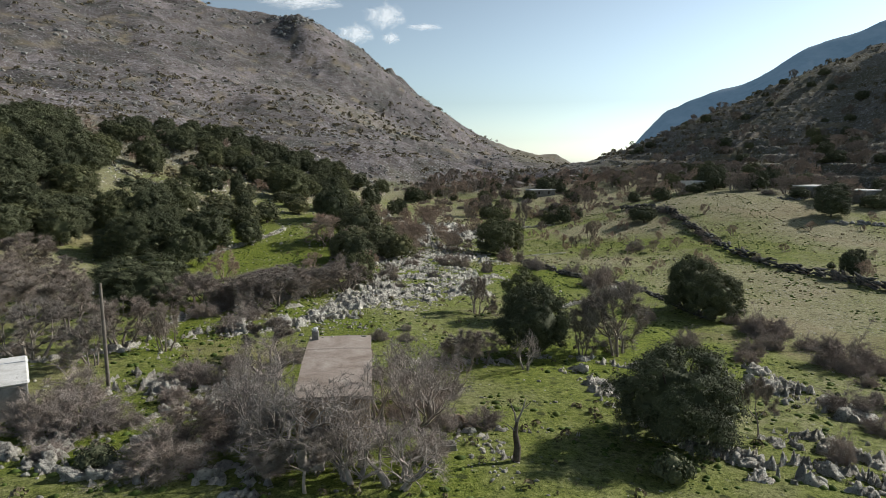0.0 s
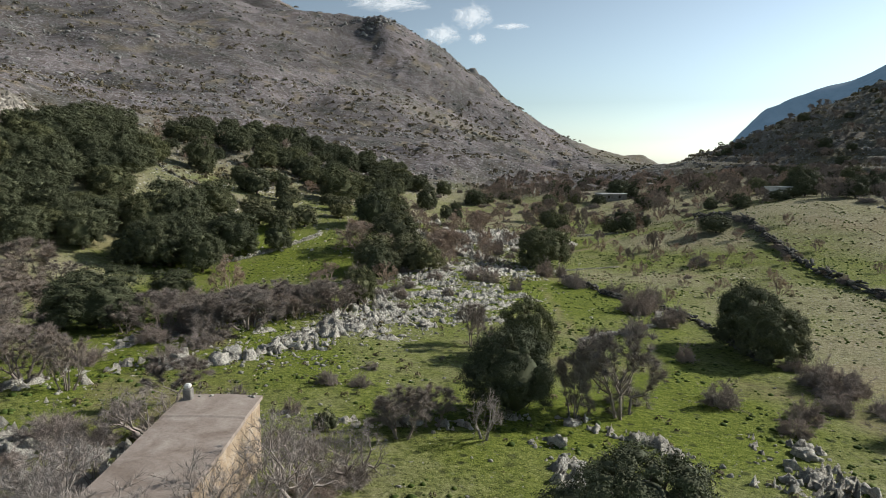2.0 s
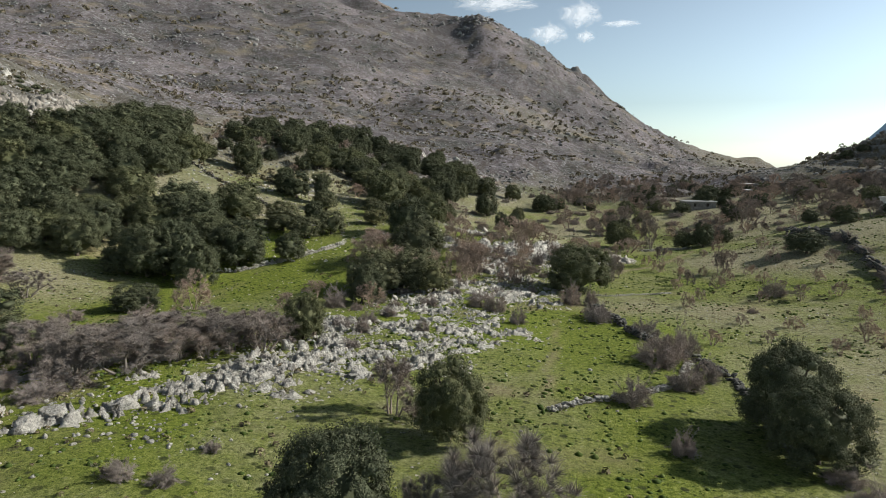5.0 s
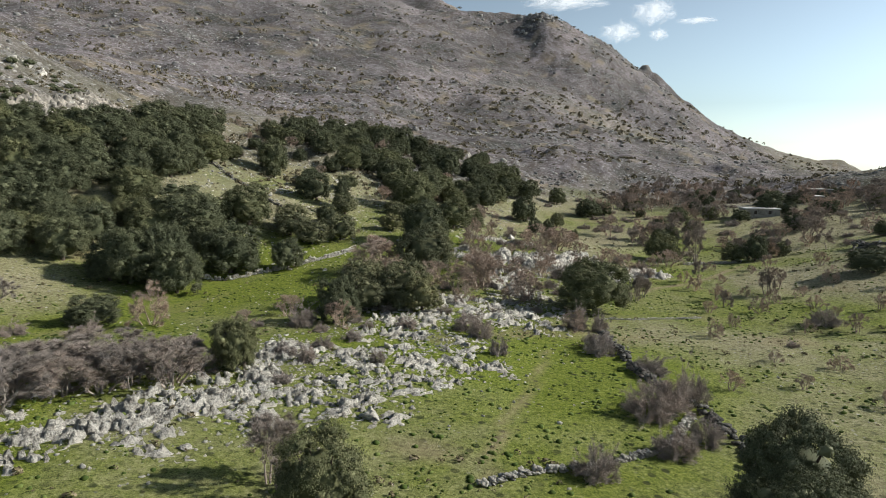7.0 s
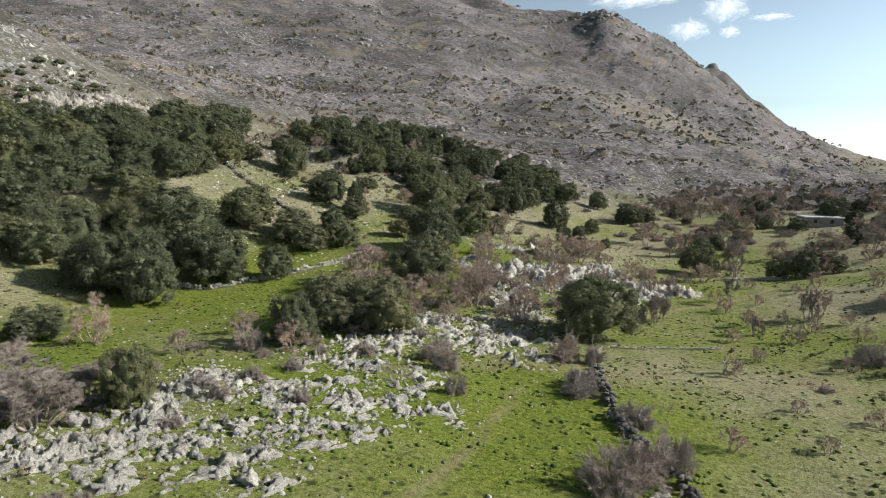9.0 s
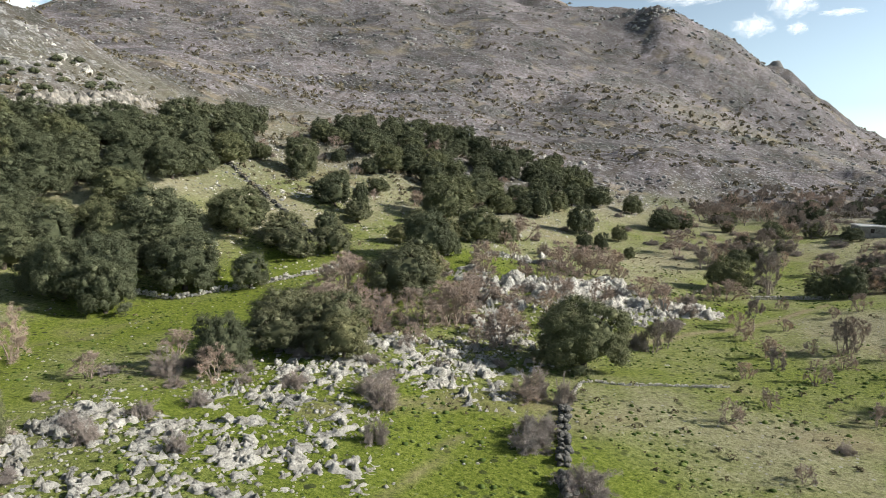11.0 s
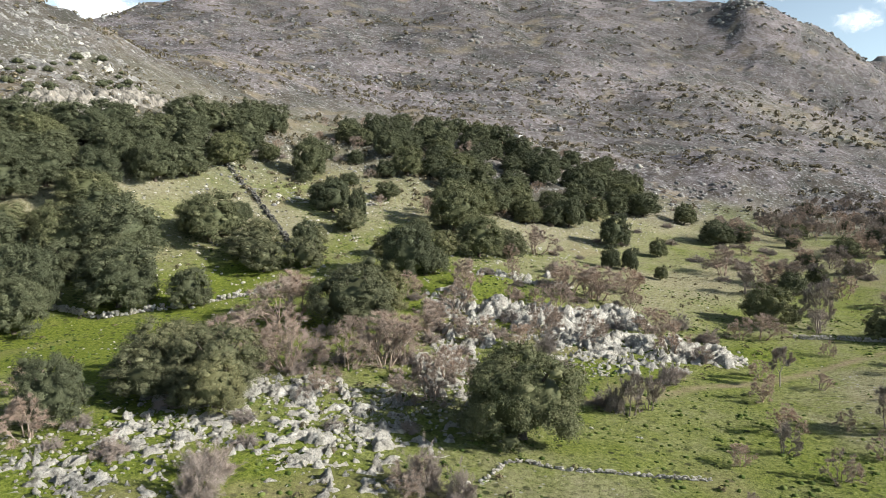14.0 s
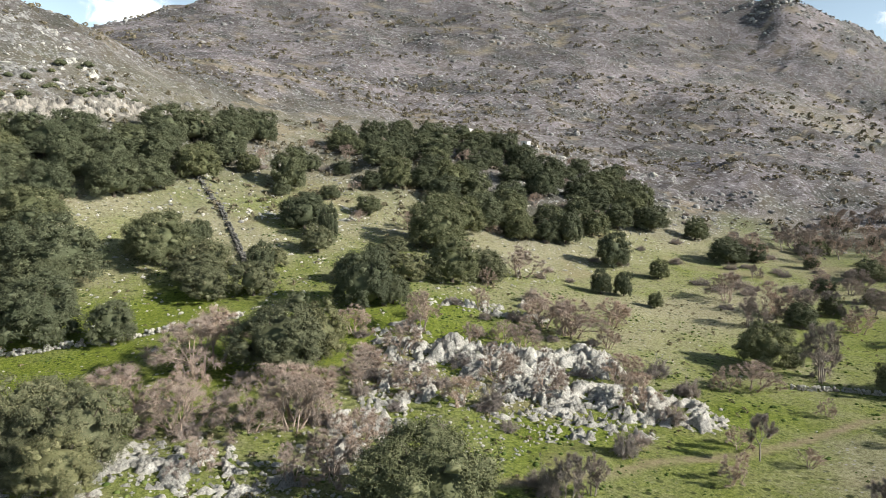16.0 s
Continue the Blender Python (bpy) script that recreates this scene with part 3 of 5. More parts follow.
def bare_tree(name, seed, bark, twig, twigs, spreadout=1.0, stems=1, thick=0.2, label="", category="tree", group=""):
    """A leafless tree about 6 m across and 6 m high."""
    rng = np.random.default_rng(seed)
    root = new(name)
    vs, fs, tips = [], [], []

    def grow(p, d, length, r, depth):
        steps = 2
        for _ in range(steps):
            d2 = (d + Vector(rng.normal(size=3) * 0.22) + Vector((0, 0, 0.05))).normalized()
            q = p + d2 * length / steps
            tube(vs, fs, p, q, r, r * 0.8, 5 if depth < 2 else 3)
            p, d, r = q, d2, r * 0.8
            if depth >= (2 if stems == 1 else 1):
                tips.append((p.copy(), d.copy()))
        if depth >= 5 or r < 0.008:
            tips.append((p, d))
            return
        for _ in range(3 if depth < 3 else 2):
            turn = Vector(rng.normal(size=3))
            turn = (turn - d * turn.dot(d)).normalized()
            d3 = (d + turn * (0.75 + 0.3 * rng.random()) * spreadout + Vector((0, 0, 0.12))).normalized()
            grow(p, d3, length * (0.66 + 0.18 * rng.random()), r * 0.66, depth + 1)

    for s in range(stems):
        a = 2 * math.pi * s / stems + rng.random()
        tilt = 0.0 if stems == 1 else 0.3 + 0.75 * rng.random()
        grow(Vector((0.15 * math.cos(a) * (stems > 1), 0.15 * math.sin(a) * (stems > 1), -0.3)), Vector((tilt * math.cos(a), tilt * math.sin(a), 1)).normalized(), 1.75 if stems == 1 else 0.85, thick / math.sqrt(stems), 0 if stems == 1 else 1)
    v = np.array(vs)
    top, wide = v[:, 2].max(), np.percentile(np.hypot(v[:, 0], v[:, 1]), 98)
    k = np.array([3.0 / wide, 3.0 / wide, 6.0 / top])
    tagged(part("branchwork", mesh_of("branchwork", [tuple(p) for p in v * k], fs, bark, False), root), kind="stuff")
    pick = rng.integers(0, len(tips), twigs)
    base = np.array([tips[i][0][:] for i in pick]) * k
    d = np.array([tips[i][1][:] for i in pick]) + 0.75 * rng.normal(size=(twigs, 3)) + np.array([0, 0, 0.2])
    d /= np.linalg.norm(d, axis=1, keepdims=True)
    length = 0.3 + 0.6 * rng.random((twigs, 1))
    side = np.cross(d, rng.normal(size=(twigs, 3)))
    side /= np.linalg.norm(side, axis=1, keepdims=True)
    w = 0.007 + 0.006 * rng.random((twigs, 1))
    tri = np.stack([base - side * w, base + side * w, base + d * length], 1).reshape(-1, 3)
    tagged(part("twig_haze", quad_mesh("twig_haze", tri, np.arange(3 * twigs).reshape(-1, 3), twig), root), kind="stuff")
    return tagged(root, label, category, group)


def thorn_bush(name, seed, mat, count, label, leaf=None):
    """A bush 3 m across and 2 m high: leafy lobes, or bare stems that fan out from the foot and end in twigs."""
    rng = np.random.default_rng(seed)
    root = new(name)
    if leaf:
        cores, chunks = [], []
        v0, f0 = BALLS[2]
        lobes = [(np.array([0.75 * math.cos(a), 0.75 * math.sin(a), 0.55]), 0.75) for a in np.arange(4) * 1.6 + rng.random()] + [(np.array([0, 0, 0.95]), 0.85)]
        for i, (c, r) in enumerate(lobes):
            cores.append((lumpy(v0, 0.4, 1.7, seed + i) * np.array([r, r, r * 0.9]) * 0.72 + c, f0))
            n = count // len(lobes)
            d = rng.normal(size=(n, 3))
            d[:, 2] = np.abs(d[:, 2]) * 0.9 - 0.2
            d /= np.linalg.norm(d, axis=1, keepdims=True)
            chunks.append(cards(rng, c + d * r * (0.75 + 0.35 * rng.random((n, 1))), d, leaf))
        tagged(part("branchwork", poly_mesh("branchwork", cores, mat), root), kind="stuff")
        tagged(part("foliage", poly_mesh("foliage", chunks, mat), root), kind="stuff")
        return tagged(root, label, "bush")
    vs, fs, tips, ways = [], [], [], []

    def shoot(p, q, r, steps):
        d = (q - p) / steps
        for k in range(steps):
            e = p + d + Vector(rng.normal(size=3)) * d.length * 0.16
            tube(vs, fs, p, e, r * (1 - 0.25 * k), r * (0.75 - 0.25 * k) + 0.004, 4 if r > 0.02 else 3)
            p = e
            if k or r < 0.02:
                tips.append(p[:])
                ways.append(d.normalized()[:])
        return p

    stems = 20
    for k in range(stems):
        lean, a = 1.5 * math.sqrt((k + 0.5) / stems), 2.39996 * k + 0.4 * rng.normal()
        reach = 0.66 + 0.2 * rng.random()
        foot = Vector((0.22 * math.cos(a), 0.22 * math.sin(a), -0.15))
        end = Vector((1.5 * math.sin(lean) * math.cos(a), 1.5 * math.sin(lean) * math.sin(a), 0.12 + 1.75 * math.cos(lean))) * reach
        shoot(foot, end, 0.035, 4)
        for _ in range(7):
            u = 0.3 + 0.65 * rng.random()
            p = foot.lerp(end, u)
            out = (p - Vector((0, 0, 0.45))).normalized() * 0.45 + Vector(rng.normal(size=3)) * 0.34 + Vector((0, 0, 0.08))
            shoot(p, p + out * (0.45 + 0.5 * rng.random()), 0.014, 3)
    tagged(part("branchwork", mesh_of("branchwork", vs, fs, mat, False), root), kind="stuff")
    pick = rng.integers(0, len(tips), count)
    base = np.array(tips)[pick] + rng.normal(size=(count, 3)) * 0.05
    d = np.array(ways)[pick] * 0.7 + 0.75 * rng.normal(size=(count, 3)) + np.array([0, 0, 0.12])
    d /= np.linalg.norm(d, axis=1, keepdims=True)
    side = np.cross(d, rng.normal(size=(count, 3)))
    side /= np.linalg.norm(side, axis=1, keepdims=True)
    w = 0.004 + 0.005 * rng.random((count, 1))
    tri = np.stack([base - side * w, base + side * w, base + d * (0.14 + 0.26 * rng.random((count, 1)))], 1).reshape(-1, 3)
    tri[:, 2] = np.maximum(tri[:, 2], 0.02)
    tagged(part("twig_haze", quad_mesh("twig_haze", tri, np.arange(3 * count).reshape(-1, 3), mat), root), kind="stuff")
    return tagged(root, label, "bush")


def stand(thing, x, y, wide, high, nominal_wide, nominal_high, turn, sink=0.0):
    """The pose that stands a plant of that size on the ground."""
    w, h = wide / nominal_wide, high / nominal_high
    return pose(x, y, at(x, y) - sink, 0, 0, turn) @ Matrix.Diagonal((w, w, h, 1))


def plant(kinds, rows, wide, high, used):
    """Stand one of the kinds at every row x, y, width, height."""
    for i, (x, y, w, h) in enumerate(rows):
        src = kinds[(i * 7 + int(abs(x) * 3)) % len(kinds)]
        m = stand(src, x, y, w, h, wide, high, (i * 137.5 + x * 11) % 360)
        if src.name in used:
            k = src.scale
            copy_thing(src, m @ Matrix.Diagonal((1 / k[0], 1 / k[1], 1 / k[2], 1)))
        else:
            used.add(src.name)
            src.matrix_basis = m


def rock_mesh(seed, level, rough=0.55):
    """A broken, angular rock of about 1 m radius."""
    rng = np.random.default_rng(seed)
    v, f = BALLS[level]
    v = lumpy(v, rough, 1.6, seed)
    for _ in range(9):
        d = rng.normal(size=3)
        d /= np.linalg.norm(d)
        over = v @ d - (0.5 + 0.3 * rng.random())
        v = v - np.where(over > 0, over, 0)[:, None] * d
    v = v * np.array([1.0, 0.65 + 0.5 * rng.random(), 0.6 + 0.45 * rng.random()])
    if level > 1:
        v = v * (1 + (0.1 if level == 2 else 0.24) * np.array([noise.noise(Vector(p) * 3.1) + 0.8 * noise.noise(Vector(p) * 7.3) for p in v])[:, None])
    return v, f


ROCKS = [rock_mesh(100 + i, 2) for i in range(10)]
BOULDERS = [rock_mesh(200 + i, 3) for i in range(6)]
ROCK_DATA = [quad_mesh("rock", v, f, LIMESTONE) for v, f in ROCKS]
DARK_ROCK_DATA = [quad_mesh("stone", v, f, WALL_STONE) for v, f in ROCKS]
BOULDER_DATA = [quad_mesh("boulder", v, f, LIMESTONE) for v, f in BOULDERS]
PEBBLES = [(rock_mesh(300 + i, 1)) for i in range(6)]


def strew(name, xs, ys, sizes, shapes, mat, seed, squash, sink, label, category):
    """Uncountable small things on the ground, joined into one."""
    rng = np.random.default_rng(seed)
    zs = ground(xs, ys)
    chunks = []
    for k, (v, f) in enumerate(shapes):
        m = np.arange(len(xs)) % len(shapes) == k
        n = int(m.sum())
        if not n:
            continue
        a = rng.random(n) * 6.283
        s = sizes[m][:, None]
        c, d = np.cos(a)[:, None], np.sin(a)[:, None]
        kz = squash * (0.7 + 0.6 * rng.random((n, 1)))
        px = (v[None, :, 0] * c - v[None, :, 1] * d) * s + xs[m][:, None]
        py = (v[None, :, 0] * d + v[None, :, 1] * c) * s + ys[m][:, None]
        pz = v[None, :, 2] * s * kz + (zs[m] + (0.5 - sink) * sizes[m])[:, None] - 0.3 * s
        allv = np.stack([px, py, pz], -1).reshape(-1, 3)
        allf = (f[None] + (np.arange(n) * len(v))[:, None, None]).reshape(-1, f.shape[1])
        chunks.append((allv, allf))
    ob = new(name, poly_mesh(name, chunks, mat))
    return tagged(ob, label, category, kind="stuff")


def blocks(x, y, size, seed):
    """Uneven cells of about that size: the nearness to a cleft, each cell's own height from 0 to 1, and its slant."""
    px, py = x / size, y / size
    cx, cy = np.floor(px), np.floor(py)
    first, second = np.full(np.shape(x), 9.0), np.full(np.shape(x), 9.0)
    rise, slant = np.zeros(np.shape(x)), np.zeros(np.shape(x))
    for i in (-1, 0, 1):
        for j in (-1, 0, 1):
            ax, ay = cx + i, cy + j
            dx, dy = px - ax - lattice(ax, ay, seed), py - ay - lattice(ax, ay, seed + 0.37)
            d = np.hypot(dx, dy)
            near = d < first
            second = np.where(near, first, np.minimum(second, d))
            first = np.where(near, d, first)
            turn = 6.283 * lattice(ax, ay, seed + 0.61)
            rise = np.where(near, lattice(ax, ay, seed + 0.83), rise)
            slant = np.where(near, dx * np.cos(turn) + dy * np.sin(turn), slant)
    return second - first, rise, slant


def outcrop(line, wide, count, small, big, label, seed, boulders=0, lift=0.5, grid=0.25, fill=0.0, stone=None):
    """Limestone that breaks through the turf along a line: jagged bedrock, and loose rocks that each lie by themselves."""
    rng = np.random.default_rng(seed)
    cx, cy = float(np.mean([p[0] for p in line])), float(np.mean([p[1] for p in line]))
    root = new("rock_outcrop")
    root.matrix_basis = pose(cx, cy, at(cx, cy))
    inv = root.matrix_basis.inverted()
    tagged(root, label, "rocks", "limestone outcrops")
    pad = wide * 1.3
    xs = np.arange(min(p[0] for p in line) - pad, max(p[0] for p in line) + pad, grid)
    ys = np.arange(min(p[1] for p in line) - pad, max(p[1] for p in line) + pad, grid)
    jx, jy = np.meshgrid(xs, ys)
    jx = jx + grid * 0.38 * (2 * lattice(jx * 7.1, jy * 3.3, seed) - 1)
    jy = jy + grid * 0.38 * (2 * lattice(jx * 5.7, jy * 9.1, seed + 1) - 1)
    inner = near_line(jx, jy, line, wide * 1.15)
    wx, wy = jx + 0.5 * fractal(jx, jy, 1.5, 3, seed + 60), jy + 0.5 * fractal(jx, jy, 1.5, 3, seed + 70)
    crag = 0.6 * fractal(wx, wy, 2.1, 2, seed + 80) + 0.85 * (0.5 - 1.7 * np.abs(fractal(wx * 1.5 + wy, wy - 0.5 * wx, 1.1, 2, seed + 90))) - 0.2 + fill
    there = smooth(-0.02, 0.12, crag)
    # tilted blocks of two sizes with clefts between them
    block_size, chip_size = max(0.8 + 0.5 * lift, 6 * grid), max(0.4 + 0.2 * lift, 2.6 * grid)
    big_gap, big_rise, big_tilt = blocks(wx, wy, block_size, seed + 5)
    chip_gap, chip_rise, chip_tilt = blocks(wx, wy, chip_size, seed + 6)
    body = lift * (0.3 + 0.65 * big_rise + 0.4 * big_tilt) * (0.6 + 0.4 * smooth(0.0, 0.09, big_gap))
    body = body + (0.14 + 0.24 * min(lift, 1.0)) * (chip_rise - 0.45 + 0.8 * chip_tilt) - (0.14 + 0.14 * min(lift, 1.0)) * smooth(0.12, 0.0, chip_gap)
    body = body + (0.08 + 0.1 * min(lift, 1.0)) * (2 * lattice(jx * 3.9, jy * 6.1, seed + 2) - 1)
    high = (body * there - 0.3 * smooth(0.02, -0.25, crag)) * inner - 0.35 * (1 - inner) - 0.06
    z = ground(jx, jy) + high
    keep = (high > -0.12)
    cell = keep[:-1, :-1] | keep[1:, :-1] | keep[:-1, 1:] | keep[1:, 1:]
    ids = np.arange(jx.size).reshape(jx.shape)
    q = np.stack([ids[:-1, :-1], ids[:-1, 1:], ids[1:, 1:], ids[1:, :-1]], -1)[cell]
    used_ids, q = np.unique(q, return_inverse=True)
    v = np.stack([jx - cx, jy - cy, z - root.matrix_basis.translation.z], -1).reshape(-1, 3)[used_ids]
    q = q.reshape(-1, 4)
    t = np.concatenate([q[:, [0, 1, 2]], q[:, [0, 2, 3]]])
    tagged(part("bedrock", quad_mesh("bedrock", v, t, stone or LIMESTONE), root), kind="stuff")
    seg = np.array([math.hypot(b[0] - a[0], b[1] - a[1]) for a, b in zip(line, line[1:])])
    rows = []
    for i in range(int(count * 0.8) + boulders):
        k = rng.choice(len(seg), p=seg / seg.sum())
        u = rng.random()
        a, b = line[k], line[k + 1]
        off = rng.normal(size=2) * wide * 0.45
        large = i >= int(count * 0.8)
        s = (0.5 + 0.5 * rng.random()) * big if large else small * 0.7 + (big * 0.5 - small) * rng.random() ** 2.5
        rows.append((a[0] + (b[0] - a[0]) * u + off[0], a[1] + (b[1] - a[1]) * u + off[1], s, large))
    zs = ground([r[0] for r in rows], [r[1] for r in rows])
    for (x, y, s, large), z in zip(rows, zs):
        ob = new("boulder" if large else "rock", (BOULDER_DATA if large else ROCK_DATA)[int(rng.integers(0, 6))])
        ob.parent = root
        ob.matrix_basis = inv @ pose(x, y, z + s * 0.05, 25 * rng.normal(), 20 * rng.normal(), 360 * rng.random()) @ Matrix.Diagonal((s, s, s * (0.75 + 0.6 * rng.random()), 1))
    return root


def stone_wall(line, high, thick, label, seed, course=0.3, limit=300, dark=False):
    """A dry-stone wall of single stones in courses, over an earth-filled core."""
    rng = np.random.default_rng(seed)
    cx, cy = line[0]
    root = new("stone_wall")
    root.matrix_basis = pose(cx, cy, at(cx, cy))
    tagged(root, label, "stone wall")
    inv = root.matrix_basis.inverted()
    total = sum(math.hypot(b[0] - a[0], b[1] - a[1]) for a, b in zip(line, line[1:]))
    rows = max(2, int(high / course))
    length = max(0.32, total * rows * 2 / limit)
    laid = []
    for (ax, ay), (bx, by) in zip(line, line[1:]):
        seg = math.hypot(bx - ax, by - ay)
        yaw = math.degrees(math.atan2(by - ay, bx - ax))
        n = max(1, int(seg / length))
        for i in range(n):
            gap = rng.random() < 0.06
            for r in range(rows - (2 if gap else int(rng.random() < 0.3))):
                for side in (-1, 1):
                    u = (i + 0.5 + 0.25 * rng.normal()) / n
                    off = side * thick * 0.28 + 0.08 * rng.normal()
                    x = ax + (bx - ax) * u - (by - ay) / seg * off
                    y = ay + (by - ay) * u + (bx - ax) / seg * off
                    laid.append((x, y, course * (r + 0.35), yaw))
    laid = laid[:limit]
    for (x, y, up, yaw), z in zip(laid, ground([q[0] for q in laid], [q[1] for q in laid])):
        ob = new("stone", (DARK_ROCK_DATA if dark else ROCK_DATA)[int(rng.integers(0, 10))])
        ob.parent = root
        ob.matrix_basis = inv @ pose(x, y, z + up, 14 * rng.normal(), 14 * rng.normal(), yaw + 14 * rng.normal()) @ Matrix.Diagonal((length * 0.62 * (0.8 + 0.4 * rng.random()), thick * 0.42, course * (0.6 + 0.3 * rng.random()), 1))
    return root


def block(lo, hi, bevel=0.02):
    """A box with softened edges as a bmesh."""
    bm = bmesh.new()
    bmesh.ops.create_cube(bm, size=1)
    for v in bm.verts:
        v.co = Vector([l + (h - l) * (c + 0.5) for l, h, c in zip(lo, hi, v.co)])
    if bevel:
        bmesh.ops.bevel(bm, geom=bm.edges[:], offset=bevel, segments=1, affect="EDGES")
    return bm


def box_part(name, lo, hi, mat, parent, label="", bevel=0.02):
    bm = block(lo, hi, bevel)
    me = bpy.data.meshes.new(name)
    bm.to_mesh(me)
    bm.free()
    me.materials.append(mat)
    return part(name, me, parent, label)


# ---- plants: one of each kind, then their copies ----
used = set()
OAK_LABEL = "dark green holm oak with a dense rounded crown"
oaks = [leafy_tree("holm_oak", 10 + i, OAK_LEAF, BARK, 36000, 0.058, 1, i % 2 == 0, label=OAK_LABEL, group="holm oaks of the valley") for i in range(4)]
near_oaks = [leafy_tree("holm_oak", 30 + i, OAK_LEAF, BARK, 52000, 0.048, 4, True, label=OAK_LABEL, group="holm oaks of the valley") for i in range(3)]
olives = [leafy_tree("olive_tree", 50 + i, OLIVE_LEAF, BARK, 30000, 0.052, 2, label="grey-green olive tree with a loose wide crown", group="olive trees") for i in range(3)]
bare = [bare_tree("bare_tree", 70 + i, TWIG, TWIG, 22000, stems=(3, 5, 4, 1)[i], thick=0.15, label="leafless grey-brown tree with fine branching twigs", group="leafless trees") for i in range(4)]
pink = [bare_tree("almond_tree", 80 + i, PINK_TWIG, PINK_TWIG, 14000, stems=5, thick=0.13, label="leafless pinkish-brown almond tree on rocky ground", group="almond trees") for i in range(3)]
figs = [bare_tree("fig_tree", 90 + i, PALE_BARK, PALE_BARK, 3200, spreadout=1.25, stems=3, thick=0.3, label="leafless fig tree with pale crooked branches", group="fig trees by the house") for i in range(3)]
thorns = [thorn_bush("thorn_bush", 110 + i, THORN, 13000, "low brown leafless thorn bush in the grass") for i in range(4)]
shrubs = [thorn_bush("green_shrub", 120 + i, OAK_LEAF, 900, "small dark green evergreen shrub", 0.09) for i in range(2)]

OAKS_NEAR = [(13.6, 37.4, 7.7, 6.4), (8, 57.2, 6.5, 6.7), (9.1, 73.2, 5.6, 6.2), (33, 86.3, 6.8, 8.0), (33.8, 80.6, 6.8, 6.8)]
OAKS_FIELD = [(68.5, 109, 4.2, 4.9), (-34, 73.5, 10.2, 6.5), (12.6, 141.6, 10.8, 8.6), (-12, 92, 4.3, 5.4), (-15.2, 114.7, 5.3, 6.2), (18, 204, 7.2, 6.3), (20.2, 207.5, 3.1, 3.2),
              (-43.9, 104.3, 6.9, 3.9), (-49.2, 123.9, 7.7, 7.9), (-57.9, 123.1, 9.7, 9.5), (-49.5, 136.8, 10.5, 8.9), (-42, 143, 5.9, 5.8), (37, 204, 5, 6)]
OAKS_SLOPE = [(-47.9, 209.4, 12.7, 11.3), (-41.2, 249, 6.8, 8.5), (-26.3, 245, 7.6, 8.5), (-16.8, 222.1, 4.3, 4.9), (-13.6, 225, 3.7, 4.9), (-16.3, 246.6, 4.3, 4.4), (-27, 294.8, 7.1, 6.5), (-11.8, 275.7, 9, 6.4),
              (-7.3, 282.5, 5.6, 3.9), (-6.5, 223, 2.8, 3.1), (-30.2, 194.3, 9.1, 7.9), (-28.4, 172.4, 9, 9.6), (-27.3, 177.5, 5, 4.8), (-50.9, 170.2, 4.6, 5.7), (-65.6, 164.3, 6.8, 5.5), (-68.3, 169.4, 4, 4.2),
              (-89.2, 203, 8.7, 10), (-66.4, 190.8, 9.1, 7.6), (-59.1, 190.8, 4.4, 7.5), (-54.8, 127.2, 8.7, 10), (-65, 144, 15, 11), (-63.2, 159.4, 11, 9)]
OLIVES = [(-19.7, 152.7, 11, 9), (-18.5, 128.8, 8.8, 5.5), (-10.7, 124.7, 4.5, 4), (-19.8, 157.6, 7.4, 7), (-17.2, 126, 8, 7), (-7.9, 125.2, 5.5, 5), (-15.7, 123.3, 7.3, 5.3), (-11.9, 128, 8, 7), (-53.7, 160.8, 7.9, 5)]
THORNS_NEAR = [(-23.4, 36, 4.4, 2.6), (-22.6, 39.6, 5.4, 3), (-17.8, 45.4, 4, 2.2), (12.5, 128.7, 2.9, 3.5), (15.1, 129.5, 2.2, 3), (16.3, 120.7, 3.5, 2.5), (1, 119.3, 4.1, 2.6),
               (35.6, 70.5, 4.9, 2.9), (37, 59.4, 5.8, 3.8), (29.1, 45.6, 3.7, 1.9), (22.5, 35.6, 1.9, 2.1), (-13.8, 31.6, 4.8, 2.5), (-20.9, 36.9, 4.9, 2.4), (-10.6, 53.9, 2, 1.5), (-5.8, 59.3, 1.8, 1.3),
               (-3.5, 60.1, 1.9, 1), (-6.3, 53, 1.3, 1.1), (-3.7, 64.7, 1.2, 0.8), (27.9, 59.2, 2.6, 1.6), (24.4, 64.9, 3.3, 2.1), (35, 72.2, 3.3, 2.9), (29.9, 62.4, 3, 2.1), (24.9, 78.6, 2.1, 2), (21.5, 87.8, 3.4, 2.6)]
THORNS_HEDGE = [(23.6, 101.5, 4.6, 3.4), (26.2, 94.4, 3.6, 2.5), (17, 118.2, 3.5, 2.4), (22.6, 114.5, 4.3, 2.2), (25.2, 104.7, 4.9, 3.9), (26.9, 107.5, 3.2, 3.3), (28.1, 97.9, 3.1, 2.4), (3.3, 117, 3.1, 3.2), (7.5, 110.7, 2.2, 2.3),
                (-17.3, 110.5, 3.2, 3.3), (-7.5, 97.2, 2, 2.1), (-1.5, 100.2, 1.8, 1.8), (-37, 97.4, 4.3, 1.9), (37.7, 133.7, 1.6, 1), (42.6, 145.9, 4.2, 2.9), (2.5, 162.9, 2.9, 3), (10, 186.9, 3.1, 2.5), (15, 184.2, 2.6, 2.4),
                (16.7, 164.4, 2.6, 2.9), (15.4, 153.6, 2.3, 2.6), (16.9, 174.7, 2.9, 2.4), (-17.4, 199.4, 3.2, 2.9)]
